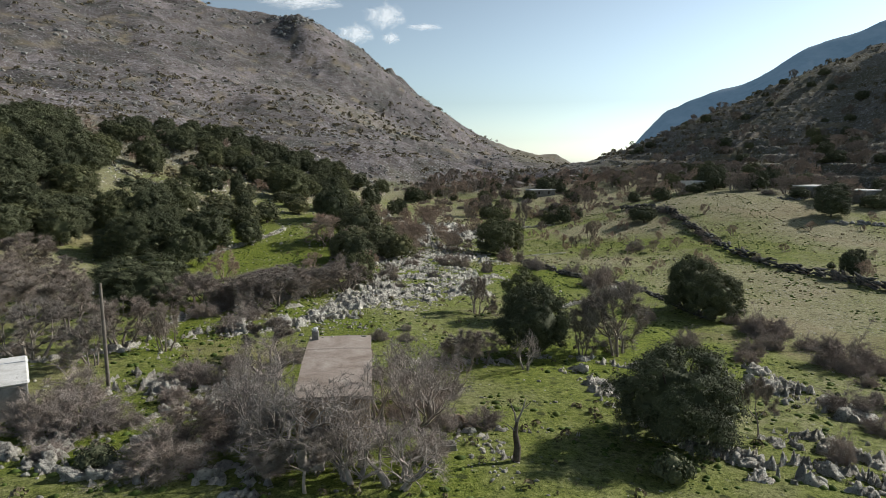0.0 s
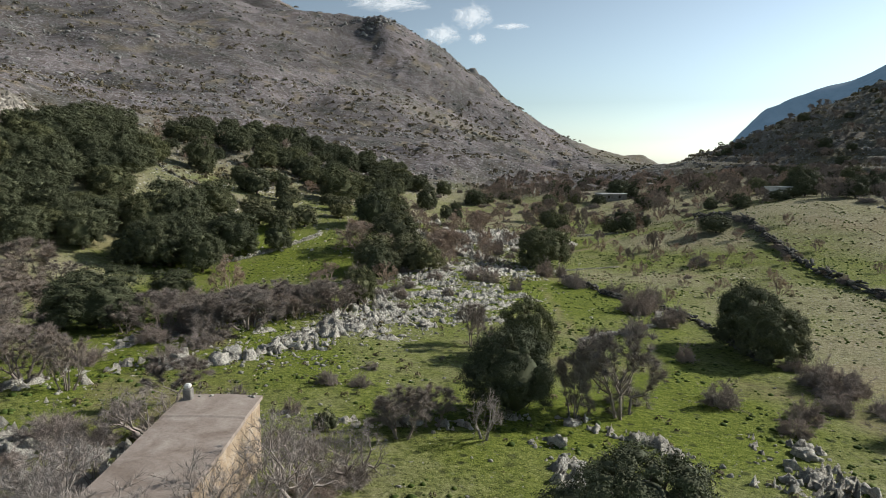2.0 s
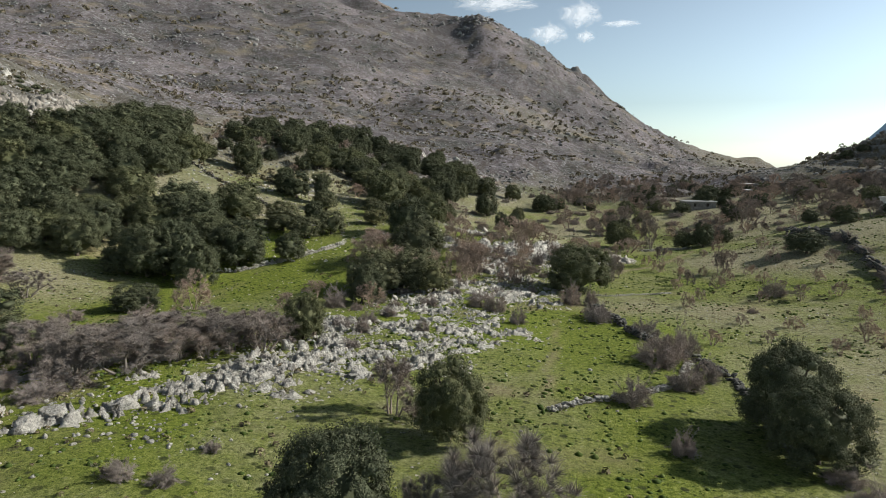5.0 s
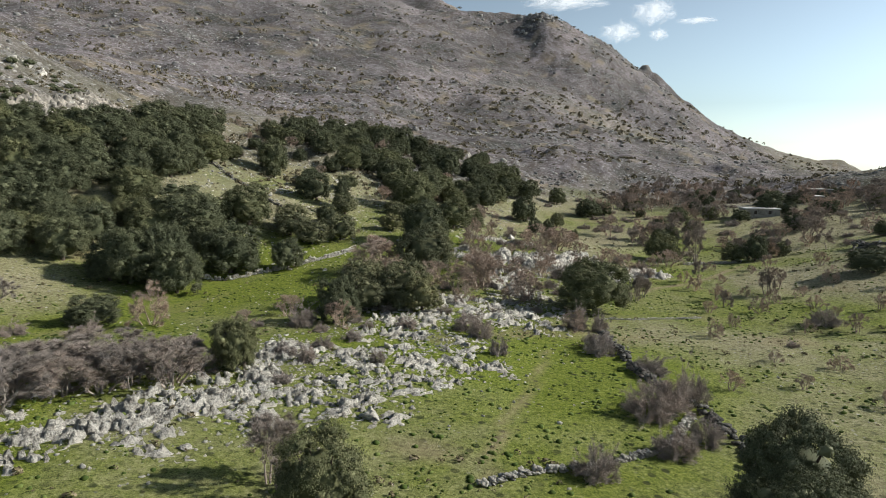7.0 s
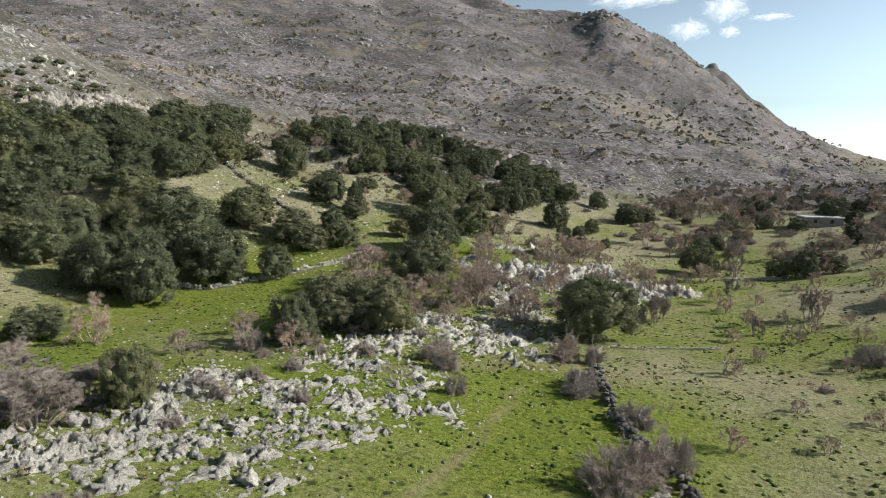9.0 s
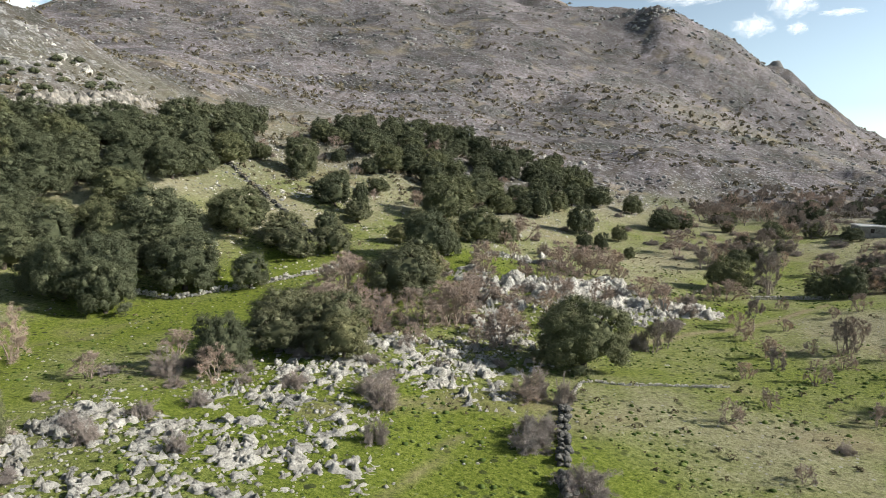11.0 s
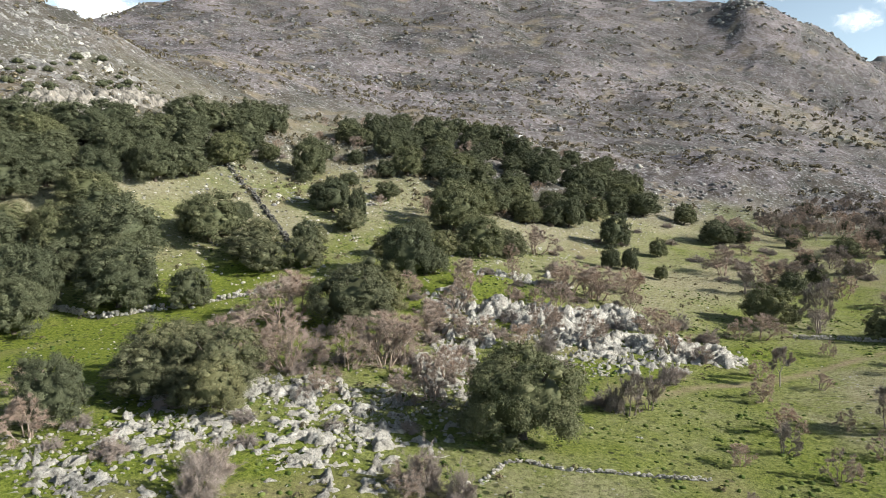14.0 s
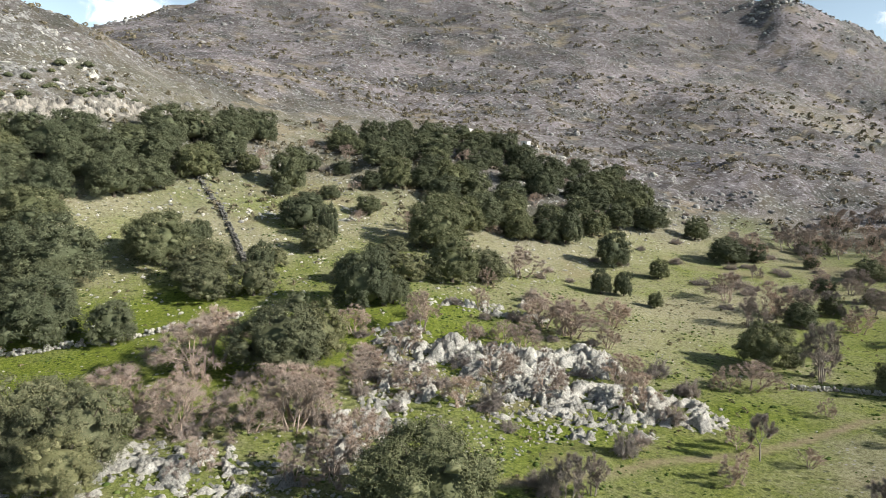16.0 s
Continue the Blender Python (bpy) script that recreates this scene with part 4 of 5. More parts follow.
FIGS = [(-6.6, 32.2, 7.4, 4.6), (-1.2, 38.2, 6, 5.2), (-12.4, 46.4, 5.6, 3.6), (-2.3, 30.5, 5.5, 3.1), (6.7, 51.6, 2.3, 3.1), (-11.2, 37.5, 5, 4),
        (-9.9, 35.2, 5.6, 4.4), (-3.2, 35.6, 5, 4.6), (-8, 32.6, 5, 4.2), (-4.6, 32.2, 5, 4), (-4.5, 30.6, 4.4, 3), (-2.5, 42.5, 4.1, 4.4), (0.2, 44.3, 3.8, 3.4), (-12.5, 36.5, 4.2, 2.8), (-1.5, 31.4, 4, 2.8)]
BARE_NEAR = [(-35.9, 56.5, 6.9, 5.1), (-26.5, 48.6, 4.3, 3.5), (16.1, 59.1, 7.4, 6.4), (19.4, 38.9, 2.4, 3.6), (1.6, 50.8, 4.4, 3.2), (-61.9, 97.3, 10.1, 6.9), (-19.3, 80.6, 8.5, 3.5), (-21, 71.3, 4.4, 2.8), (-23.3, 53.8, 2.8, 3.9),
             (-12.7, 85.4, 5.6, 3.8), (-14.9, 83.4, 5.1, 3.5), (17.1, 153.7, 3.4, 4), (24.8, 202.4, 5.4, 7.4), (36.6, 164.8, 3, 4), (30.3, 154.3, 2.4, 2.5), (26.1, 172.4, 3.1, 4.1), (18, 156.2, 2.7, 3.2), (3.1, 53, 4.2, 2.6), (-13.9, 52, 5, 3.3), (-13.8, 33.8, 4, 2.4), (-6.5, 29.4, 4, 2.6), (12.6, 57.6, 3.6, 4.6), (-43.7, 69, 7, 5), (-32, 50, 6, 4.4), (-34.3, 60, 7, 4.8), (-27.5, 55, 5, 4), (4, 76, 4.4, 4.2)]
PINKS = [(37.7, 164.4, 3.5, 5.4), (-7.8, 188.8, 8, 6.6), (-35.6, 105.5, 4.7, 6.5), (12.2, 128.1, 3.4, 3.1), (-7.5, 146.2, 7, 6.8), (0.2, 146.7, 5.1, 4.4), (-24.8, 145.4, 9, 8), (-13, 112.7, 3.9, 4), (-4.3, 189.6, 8.4, 6.2), (-29.6, 213.6, 7.6, 7.2), (-4.2, 202.4, 6.1, 5.4), (-17.1, 172.9, 4.5, 6.6), (-8.3, 179.5, 3, 3.5),
         (-27.4, 148.7, 7.3, 7.8), (-18, 134.3, 6.2, 6.9), (-13.1, 137.2, 6.1, 6.3), (-8.9, 141.5, 5.1, 5.8), (-6.2, 144.5, 5.7, 6.4), (-9.4, 155.6, 6.7, 5.6), (2.3, 141.9, 4.1, 5.4), (-5.4, 160.1, 5.5, 3.5), (8.7, 179.8, 4.6, 4.8), (19.5, 191.9, 5.4, 4.2), (17.4, 189.4, 3, 3.8)]

plant(near_oaks, OAKS_NEAR + [OAKS_FIELD[2], OAKS_FIELD[3]], 8, 7, used)
plant(oaks, [r for i, r in enumerate(OAKS_FIELD) if i not in (2, 3)] + OAKS_SLOPE, 8, 7, used)
plant(olives, OLIVES, 8, 7, used)
plant(figs, FIGS, 6, 6, used)
plant(bare, BARE_NEAR, 6, 6, used)
plant(pink, [(x, y, w * 1.1, h * 0.78) for x, y, w, h in PINKS], 6, 6, used)
plant(thorns, THORNS_NEAR + THORNS_HEDGE, 3, 2, used)
plant(shrubs, [(11.8, 32.2, 2.3, 1.7), (-17.5, 31.7, 2.3, 1.3), (-3.2, 50.5, 1.6, 1.6), (70, 118, 1.6, 1.3)], 3, 2, used)


def inside(x, y, poly):
    hit = False
    for (ax, ay), (bx, by) in zip(poly, poly[1:] + poly[:1]):
        if (ay > y) != (by > y) and x < (bx - ax) * (y - ay) / (by - ay) + ax:
            hit = not hit
    return hit


def grove(poly, count, gap, lo, hi, seed):
    """Rows of x, y, width, height that fill a wood's outline."""
    rng = np.random.default_rng(seed)
    xs, ys = [p[0] for p in poly], [p[1] for p in poly]
    rows, tries = [], 0
    while len(rows) < count and tries < 6000:
        tries += 1
        x, y = rng.uniform(min(xs), max(xs)), rng.uniform(min(ys), max(ys))
        if inside(x, y, poly) and all((x - r[0]) ** 2 + (y - r[1]) ** 2 > gap * gap for r in rows):
            w = rng.uniform(lo, hi)
            rows.append((x, y, w, w * rng.uniform(0.72, 0.92)))
    return rows


plant(oaks, grove([(-101, 140), (-104, 160), (-123, 198), (-132, 228), (-105, 199), (-90, 180), (-80, 150), (-86, 130)], 26, 7.2, 8, 11.5, 1), 8, 7, used)
plant(oaks, grove([(-119, 234), (-130, 280), (-101, 291), (-80, 312), (-64, 330), (-34, 285), (-43, 249), (-48, 222), (-67, 219), (-86, 231), (-100, 231)], 70, 7.0, 6.5, 10.5, 2), 8, 7, used)
plant(oaks, grove([(-118, 140), (-108, 156), (-92, 150), (-86, 132), (-77, 123), (-76, 111), (-92, 112), (-106, 126)], 20, 6.4, 7, 10.5, 4), 8, 7, used)
plant(oaks, grove([(-80, 118), (-79, 142), (-70, 152), (-58, 141), (-54, 131), (-56, 118)], 12, 5.5, 6, 10, 3), 8, 7, used)


# the brown belt of leafless trees across the valley floor and round the houses
belt = [(12, 222), (36, 208), (60, 212), (84, 196), (100, 178), (128, 160), (150, 210), (130, 300), (95, 420), (30, 430), (-20, 330), (-12, 250)]
HOUSE_FRONTS = [(80, 212), (103, 183), (112, 175), (41, 284), (84, 220), (108, 190), (44, 300)]
rows = [(x, y, w * 0.85, h * 0.8) for x, y, w, h in grove(belt, 340, 3.5, 4.5, 9.0, 11) if all(math.hypot(x - a, y - b) > 10 for a, b in HOUSE_FRONTS)]
plant(bare, rows[0:999:3], 6, 6, used)
plant(pink, rows[1:999:3], 6, 6, used)
plant(oaks, [(x, y, w * 0.9, h * 0.9) for x, y, w, h in rows[2:999:5]], 8, 7, used)
plant(thorns, [(x, y, w * 0.7, h * 0.4) for x, y, w, h in rows[2:999:3]], 3, 2, used)
# the terraced slope
rows = grove([(100, 215), (150, 190), (230, 260), (280, 420), (200, 520), (120, 440)], 70, 7, 4, 8, 12)
plant(bare, rows[0:70:2], 6, 6, used)
plant(oaks, [(x, y, w, h * 0.8) for x, y, w, h in rows[1:70:2]], 8, 7, used)
plant(oaks, [(80, 212, 6, 3.2), (84.5, 214, 5, 3), (88, 215, 6.5, 6), (106, 180, 9, 5.6), (100, 186, 6, 3.2), (112, 172, 7, 4), (118, 174, 6, 3.4), (36, 277, 6, 4), (91.7, 227, 10, 9), (96.4, 164.5, 8.4, 7), (53.7, 176.2, 7.5, 4.6), (46.3, 291, 9, 8), (32.6, 204.6, 5.3, 4.5), (97, 205, 7, 6), (121, 181, 6, 4)], 8, 7, used)
rows = [r for r in grove([(72, 232), (96, 214), (130, 186), (190, 240), (210, 330), (150, 400), (80, 330)], 120, 4.5, 5, 9, 31) if all(math.hypot(r[0] - a, r[1] - b) > 9 for a, b in HOUSE_FRONTS)]
plant(bare, [(76, 214, 6, 4.4), (95, 205, 7, 5), (101, 196, 7, 5), (110, 178, 6, 4)] + [(x, y, w, h * 0.75) for x, y, w, h in rows[0:999:3] + rows[1:999:3]], 6, 6, used)
plant(oaks, [(x, y, w * 0.95, h * 0.85) for x, y, w, h in rows[2:999:3]], 8, 7, used)
# leafless thicket behind the rocks
plant(bare[:3], [(x, y, w, h * 0.62) for x, y, w, h in grove([(-30, 66), (-30, 78), (-17, 92), (-12, 88), (-19, 74)], 20, 2.8, 4.5, 7, 27)], 6, 6, used)
# thicket by the upper meadow
plant(bare, [(x, y, w, h * 0.75) for x, y, w, h in grove([(-80, 70), (-66, 108), (-52, 96), (-40, 66), (-52, 56)], 16, 5, 5, 8, 13)], 6, 6, used)
plant(thorns, [(x, y, w * 0.5, h * 0.3) for x, y, w, h in grove([(-70, 52), (-60, 100), (-22, 92), (-16, 66), (-30, 50)], 26, 4, 5, 8, 14)], 3, 2, used)
plant(thorns, [(x, y, w * 0.45, h * 0.32) for x, y, w, h in grove([(-22, 32), (-26, 52), (-10, 52), (4, 46), (3, 28)], 26, 2.2, 3.5, 7, 15)], 3, 2, used)
plant(thorns, [(x, y, w * 0.5, h * 0.35) for x, y, w, h in grove([(30, 78), (36, 80), (44, 56), (40, 40), (30, 42), (24, 33), (36, 56)], 22, 2.4, 4, 7, 16)], 3, 2, used)
# bushes among the rocks and over the slope
plant(thorns, [(x, y, w * 0.45, h * 0.32) for x, y, w, h in grove([(-22, 70), (-22, 190), (18, 190), (20, 160), (0, 120), (-4, 90)], 60, 4, 4, 7, 17)], 3, 2, used)
plant(pink, [(x, y, w * 0.6, h * 0.6) for x, y, w, h in grove([(-24, 100), (-28, 200), (4, 205), (16, 170), (-2, 130)], 26, 6, 5, 9, 18)], 6, 6, used)
plant(thorns, [(x, y, w * 0.4, h * 0.28) for x, y, w, h in grove([(-110, 180), (-60, 240), (-20, 210), (10, 260), (-20, 330), (-140, 320), (-140, 240)], 70, 6, 4, 9, 19)], 3, 2, used)
plant(pink, [(x, y, w * 0.6, h * 0.55) for x, y, w, h in grove([(-120, 200), (-60, 200), (-20, 230), (-30, 320), (-150, 340), (-150, 250)], 34, 8, 5, 9, 20)], 6, 6, used)
plant(shrubs, [(x, y, w * 0.5, h * 0.35) for x, y, w, h in grove([(-122, 145), (-142, 195), (-170, 190), (-150, 140)], 46, 4, 3, 8, 24)], 3, 2, used)
plant(olives, [(x, y, w * 0.7, h * 0.65) for x, y, w, h in grove([(-56, 150), (-40, 160), (-26, 200), (-34, 215), (-60, 185)], 12, 6, 7, 11, 25)], 8, 7, used)
plant(oaks, [(x, y, w * 0.7, h * 0.65) for x, y, w, h in grove([(-100, 190), (-60, 200), (-80, 226), (-110, 226)], 9, 7, 6, 10, 26)], 8, 7, used)
# along the far field wall
wall_line = [(56, 208), (62, 183), (60.6, 136.5), (63.6, 112), (66, 98)]
rng = np.random.default_rng(21)
rows = []
for (ax, ay), (bx, by) in zip(wall_line, wall_line[1:]):
    for k in range(int(math.hypot(bx - ax, by - ay) / 5)):
        u = rng.random()
        rows.append((ax + (bx - ax) * u + rng.normal() * 0.7, ay + (by - ay) * u, 1.6 + 2 * rng.random(), 1.0 + 1.2 * rng.random()))
plant(thorns, rows, 3, 2, used)
plant(pink, [(x, y, w * 0.5, h * 0.5) for x, y, w, h in grove([(30, 110), (22, 190), (58, 190), (58, 110)], 34, 6, 3, 6.5, 22)], 6, 6, used)
plant(pink, [(x, y, w * 0.5, h * 0.5) for x, y, w, h in grove([(68, 100), (66, 180), (110, 160), (100, 100)], 14, 9, 3, 7, 23)], 6, 6, used)

# ---- rocks ----
LIME = "weathered pale grey limestone breaking through the grass"
outcrop([(-22, 60), (-18.5, 62), (-14, 67), (-11.5, 72)], 2.6, 40, 0.2, 1.2, LIME, 1, 12, 0.75, 0.2)
outcrop([(-11.5, 72), (-10, 79), (-9, 88), (-11, 100)], 4.2, 70, 0.2, 1.1, LIME, 2, 8, 0.85, 0.22)
outcrop([(-10, 79), (-6.4, 87.6), (-1, 91), (4, 89)], 4.0, 90, 0.18, 0.9, LIME, 3, 6, 0.55, 0.22)
outcrop([(-12, 100), (-6, 100), (0, 104), (6, 104)], 5.0, 100, 0.16, 0.8, LIME, 4, 5, 0.5, 0.25)
outcrop([(-14, 123), (-7, 120), (-3, 116), (-8, 110)], 5.0, 80, 0.2, 1.0, LIME, 5, 6, 0.6, 0.25)
outcrop([(-10, 132), (-3, 137), (3, 130), (8, 124)], 6.0, 100, 0.18, 0.9, LIME, 6, 5, 0.6, 0.28)
outcrop([(-9, 171), (-1, 177), (3, 183)], 4.6, 40, 0.4, 1.6, "craggy grey limestone knoll with moss and bushes", 7, 12, 1.9, 0.3, 0.42)
outcrop([(2, 172), (8, 171), (13, 177), (17, 178)], 6.0, 60, 0.3, 1.3, LIME, 8, 8, 1.1, 0.3, 0.2)
outcrop([(-18, 170), (-12, 165), (-4, 157), (-3, 150), (3, 145)], 4.6, 70, 0.3, 1.3, LIME, 9, 8, 1.2, 0.3)
outcrop([(-22, 184), (-18, 188), (-13, 192)], 4.0, 40, 0.3, 1.2, LIME, 10, 5, 0.9, 0.3)
outcrop([(10.5, 52), (12, 48), (12, 43.5), (14, 39)], 1.5, 40, 0.14, 0.8, LIME, 11, 4, 0.6, 0.16)
outcrop([(26, 57), (27, 50), (29, 44)], 3.0, 50, 0.18, 0.9, LIME, 12, 6, 0.7, 0.2)
outcrop([(14.5, 38), (16, 34), (20.5, 34), (25, 32)], 2.2, 60, 0.16, 0.9, LIME, 13, 6, 0.8, 0.17)
outcrop([(-22, 45), (-17, 41), (-13, 43)], 3.2, 70, 0.18, 0.9, LIME, 14, 8, 0.8, 0.2)
outcrop([(-24, 33), (-19, 31.5), (-15, 30)], 1.4, 50, 0.18, 0.9, LIME, 15, 6, 0.8, 0.17)
outcrop([(1, 37), (2.5, 35), (3, 31)], 1.8, 90, 0.12, 0.5, "rubble of small pale stones beside the house", 16, 0, 0.3, 0.17)
outcrop([(3.4, 38), (6, 38.6), (8.5, 38)], 0.5, 22, 0.12, 0.5, LIME, 17, 0, 0.3, 0.16)
outcrop([(-9, 52), (-1, 52.5), (5, 53.5)], 1.2, 60, 0.12, 0.6, LIME, 18, 2, 0.4, 0.17)
outcrop([(8, 56.5), (13, 57), (17, 54.5), (20, 50.5), (26, 49)], 1.3, 60, 0.14, 0.8, LIME, 19, 4, 0.6, 0.17)
outcrop([(-18, 75), (-21, 82), (-28, 66)], 2.5, 30, 0.15, 0.7, LIME, 20, 2, 0.5, 0.22)
outcrop([(-30, 50), (-26, 57), (-22, 52)], 2.6, 40, 0.15, 0.7, LIME, 21, 2, 0.55, 0.2)
outcrop([(-8, 80), (-3, 91), (-2, 102)], 9.0, 240, 0.14, 0.7, LIME, 31, 6, 0.5, 0.25, 0.0)
outcrop([(2, 97), (7, 104), (3, 112)], 6.0, 110, 0.12, 0.6, LIME, 32, 4, 0.45, 0.25, 0.0)
outcrop([(-12, 128), (-4, 132), (4, 136), (2, 146)], 8.0, 220, 0.15, 0.8, LIME, 33, 6, 0.55, 0.28, 0.0)
outcrop([(-6, 112), (-8, 120), (-2, 126)], 7.0, 90, 0.15, 0.7, LIME, 34, 4, 0.5, 0.28, 0.0)
outcrop([(-6, 165), (4, 166), (12, 168)], 7.0, 90, 0.2, 1.0, LIME, 35, 6, 0.8, 0.3, -0.05)
outcrop([(-20, 36), (-12, 35), (-10, 31)], 3.5, 70, 0.12, 0.6, LIME, 36, 3, 0.5, 0.2, -0.1)
outcrop([(20, 40), (24, 38), (27, 36)], 3.0, 50, 0.12, 0.7, LIME, 37, 3, 0.6, 0.18, -0.05)
outcrop([(-26, 38.5), (-23.5, 37.5), (-21, 34)], 1.8, 70, 0.14, 0.6, LIME, 38, 3, 0.5, 0.2, 0.0)
outcrop([(-18, 40), (-14, 40), (-11.5, 38)], 2.6, 80, 0.14, 0.7, LIME, 39, 4, 0.6, 0.2, 0.0)
# cliffs above the grove
outcrop([(-118, 140), (-124, 160), (-129, 174), (-137, 196)], 5.5, 30, 0.5, 2.0, "pale limestone cliff above the oak grove", 22, 18, 2.3, 0.36, 0.55, CLIFF)
outcrop([(-138, 145), (-150, 172), (-165, 190), (-195, 170)], 20.0, 120, 0.4, 1.8, "broken limestone slope with scrub", 23, 14, 0.9, 0.6, -0.2, HILL_STONE)
outcrop([(-80, 186), (-66, 200), (-75, 214)], 6.0, 50, 0.2, 0.9, LIME, 24, 2, 0.35, 0.4, -0.15)
outcrop([(-110, 335), (-85, 345), (-60, 355)], 8.0, 40, 0.5, 1.6, "grey limestone ledges on the hillside", 25, 8, 1.0, 0.6, -0.2, HILL_STONE)

# ---- walls ----
stone_wall([(-92.8, 182.3), (-82, 181), (-71, 177), (-61, 173), (-49.6, 168)], 1.2, 0.9, "dark dry-stone wall running down the slope", 1, 0.4, dark=True)
stone_wall([(-60, 128), (-47.5, 133.6), (-42.7, 143.5), (-40, 152), (-38, 159)], 0.8, 0.8, "low dry-stone wall along the edge of the meadow", 2, 0.4)
stone_wall([(15.4, 128.8), (20.9, 115), (24.8, 108.7), (27.7, 105.6), (31, 98), (33, 80)], 1.0, 0.9, "overgrown dry-stone wall under thorn bushes", 3, 0.4, dark=True)
stone_wall([(15, 82.5), (17.7, 86.4), (20.8, 88.8), (23.7, 92.7), (25.8, 96.2), (27, 104)], 0.6, 0.7, "pale dry-stone wall across the field", 4, 0.2)
stone_wall([(56, 208), (62, 183), (60.6, 136.5), (63.6, 112), (66, 98), (74, 78)], 1.5, 1.1, "dark field wall overgrown with brambles", 5, 0.5, dark=True)
stone_wall([(22.7, 196.5), (26.3, 199.6), (34, 203)], 0.7, 0.7, "low dry-stone wall beside the trees", 6, 0.3)
stone_wall([(14.6, 132.6), (14.2, 136.9), (15.1, 138), (18.2, 138.9), (21.9, 141.6), (27.2, 145.5)], 0.2, 0.34, "collapsed line of stones at the foot of the rocks", 7, 0.13)

# ---- hillside scrub and stones ----
rng = np.random.default_rng(5)


def hill_points(n, lo, hi, edge):
    """Random places on the scrubby slopes, denser near by."""
    r = np.exp(rng.uniform(math.log(lo), math.log(hi), n))
    a = rng.uniform(-1.15, 0.75, n)
    x, y = r * np.sin(a), r * np.cos(a)
    keep = hillside(x, y) > edge
    return x[keep], y[keep]


mini = []
mrng = np.random.default_rng(19)
for _ in range(6):
    d = mrng.normal(size=(22, 3))
    d[:, 2] = np.abs(d[:, 2])
    d /= np.linalg.norm(d, axis=1, keepdims=True)
    mini.append(cards(mrng, d * np.array([0.6, 0.6, 0.65]) + np.array([0, 0, 0.25]), d, 0.25, 1.2))
x, y = hill_points(23000, 150, 1250, 0.45)
keep = fractal(0.6 * (y - x), 5.0 * landform(x, y), 70, 3, 41) > -0.1
x, y = x[keep], y[keep]
domes = [(lumpy(BALLS[1][0], 0.5, 1.5, 60 + i), BALLS[1][1]) for i in range(5)]
strew("scrub", x, y, (0.5 + 1.4 * rng.random(len(x)) ** 2) * np.clip(np.hypot(x, y) / 320, 0.8, 2.4), mini, SCRUB, 1, 1.0, 0.3, "low grey-brown scrub scattered over the hillside", "scrub")
x, y = hill_points(17000, 150, 1100, 0.35)
strew("hill_stones", x, y, (0.25 + 0.9 * rng.random(len(x)) ** 3) * np.clip(np.hypot(x, y) / 280, 0.8, 2.6), PEBBLES, HILL_STONE, 2, 0.7, 0.3, "pale limestone boulders scattered over the hillside", "stones")

# crags along the skyline
xs, ys, ss = [], [], []
for nodes_line, spread_by, count, lo, hi in ((CREST[3:11], 30, 520, 1.0, 4.5), (SUMMIT, 30, 200, 1.5, 6)):
    for (ax, ay, _), (bx, by, _) in zip(nodes_line, nodes_line[1:]):
        k = count // len(nodes_line)
        u = rng.random(k)
        xs.append(ax + (bx - ax) * u + rng.normal(size=k) * spread_by)
        ys.append(ay + (by - ay) * u - np.abs(rng.normal(size=k)) * spread_by)
        ss.append(lo + (hi - lo) * rng.random(k) ** 2.5)
strew("crags", np.concatenate(xs), np.concatenate(ys), np.concatenate(ss), [ROCKS[i] for i in range(6)], HILL_STONE, 7, 1.0, 0.45, "grey rock crags along the mountain crest", "rocks")
# ledges of rock across the mountain
xs, ys = hill_points(26000, 250, 1000, 0.6)
keep = np.abs(fractal(0.5 * (ys - xs), 7.0 * landform(xs, ys), 80, 3, 47)) < 0.09
strew("ledges", xs[keep], ys[keep], (0.6 + 2.2 * rng.random(keep.sum()) ** 2) * np.clip(np.hypot(xs[keep], ys[keep]) / 400, 0.7, 2), PEBBLES, HILL_STONE, 8, 0.6, 0.3, "grey limestone ledges across the hillside", "rocks")
# walls that hold the terraces of the slope across the valley
xs, ys = rng.uniform(92, 360, 70000), rng.uniform(150, 640, 70000)
q = landform(xs, ys) / 4.2 + 0.12 * fractal(xs, ys, 60, 2, 83)
keep = (np.abs(q - np.floor(q) - 0.85) < 0.045) & (fractal(xs, ys, 45, 3, 85) > -0.25) & (q > 0.8)
xs, ys = xs[keep][:7000], ys[keep][:7000]
strew("terrace_walls", xs, ys, 0.5 + 0.5 * rng.random(len(xs)), PEBBLES, HILL_STONE, 12, 0.9, 0.1, "grey dry-stone terrace walls across the far slope", "stone wall")
# a tooth of bare rock behind the crest
tx, ty = np.meshgrid(np.arange(-190, 40, 4.0), np.arange(1470, 1580, 4.0))
gap, rise, slant = blocks(tx, ty, 26.0, 91)
tz = ridge(tx, ty, TOOTH, 1.5) + 9 * (rise - 0.5) * smooth(0, 0.3, gap) + 8 * slant + 4 * fractal(tx, ty, 22, 3, 92)
tid = np.arange(tx.size).reshape(tx.shape)
tooth = quad_mesh("mountain_crag", np.stack([tx, ty, tz], -1).reshape(-1, 3), np.stack([tid[:-1, :-1], tid[:-1, 1:], tid[1:, 1:], tid[1:, :-1]], -1).reshape(-1, 4), HILL_STONE)
tagged(new("mountain_crag", tooth), "bare grey tooth of rock behind the mountain crest", "rock", kind="structure")
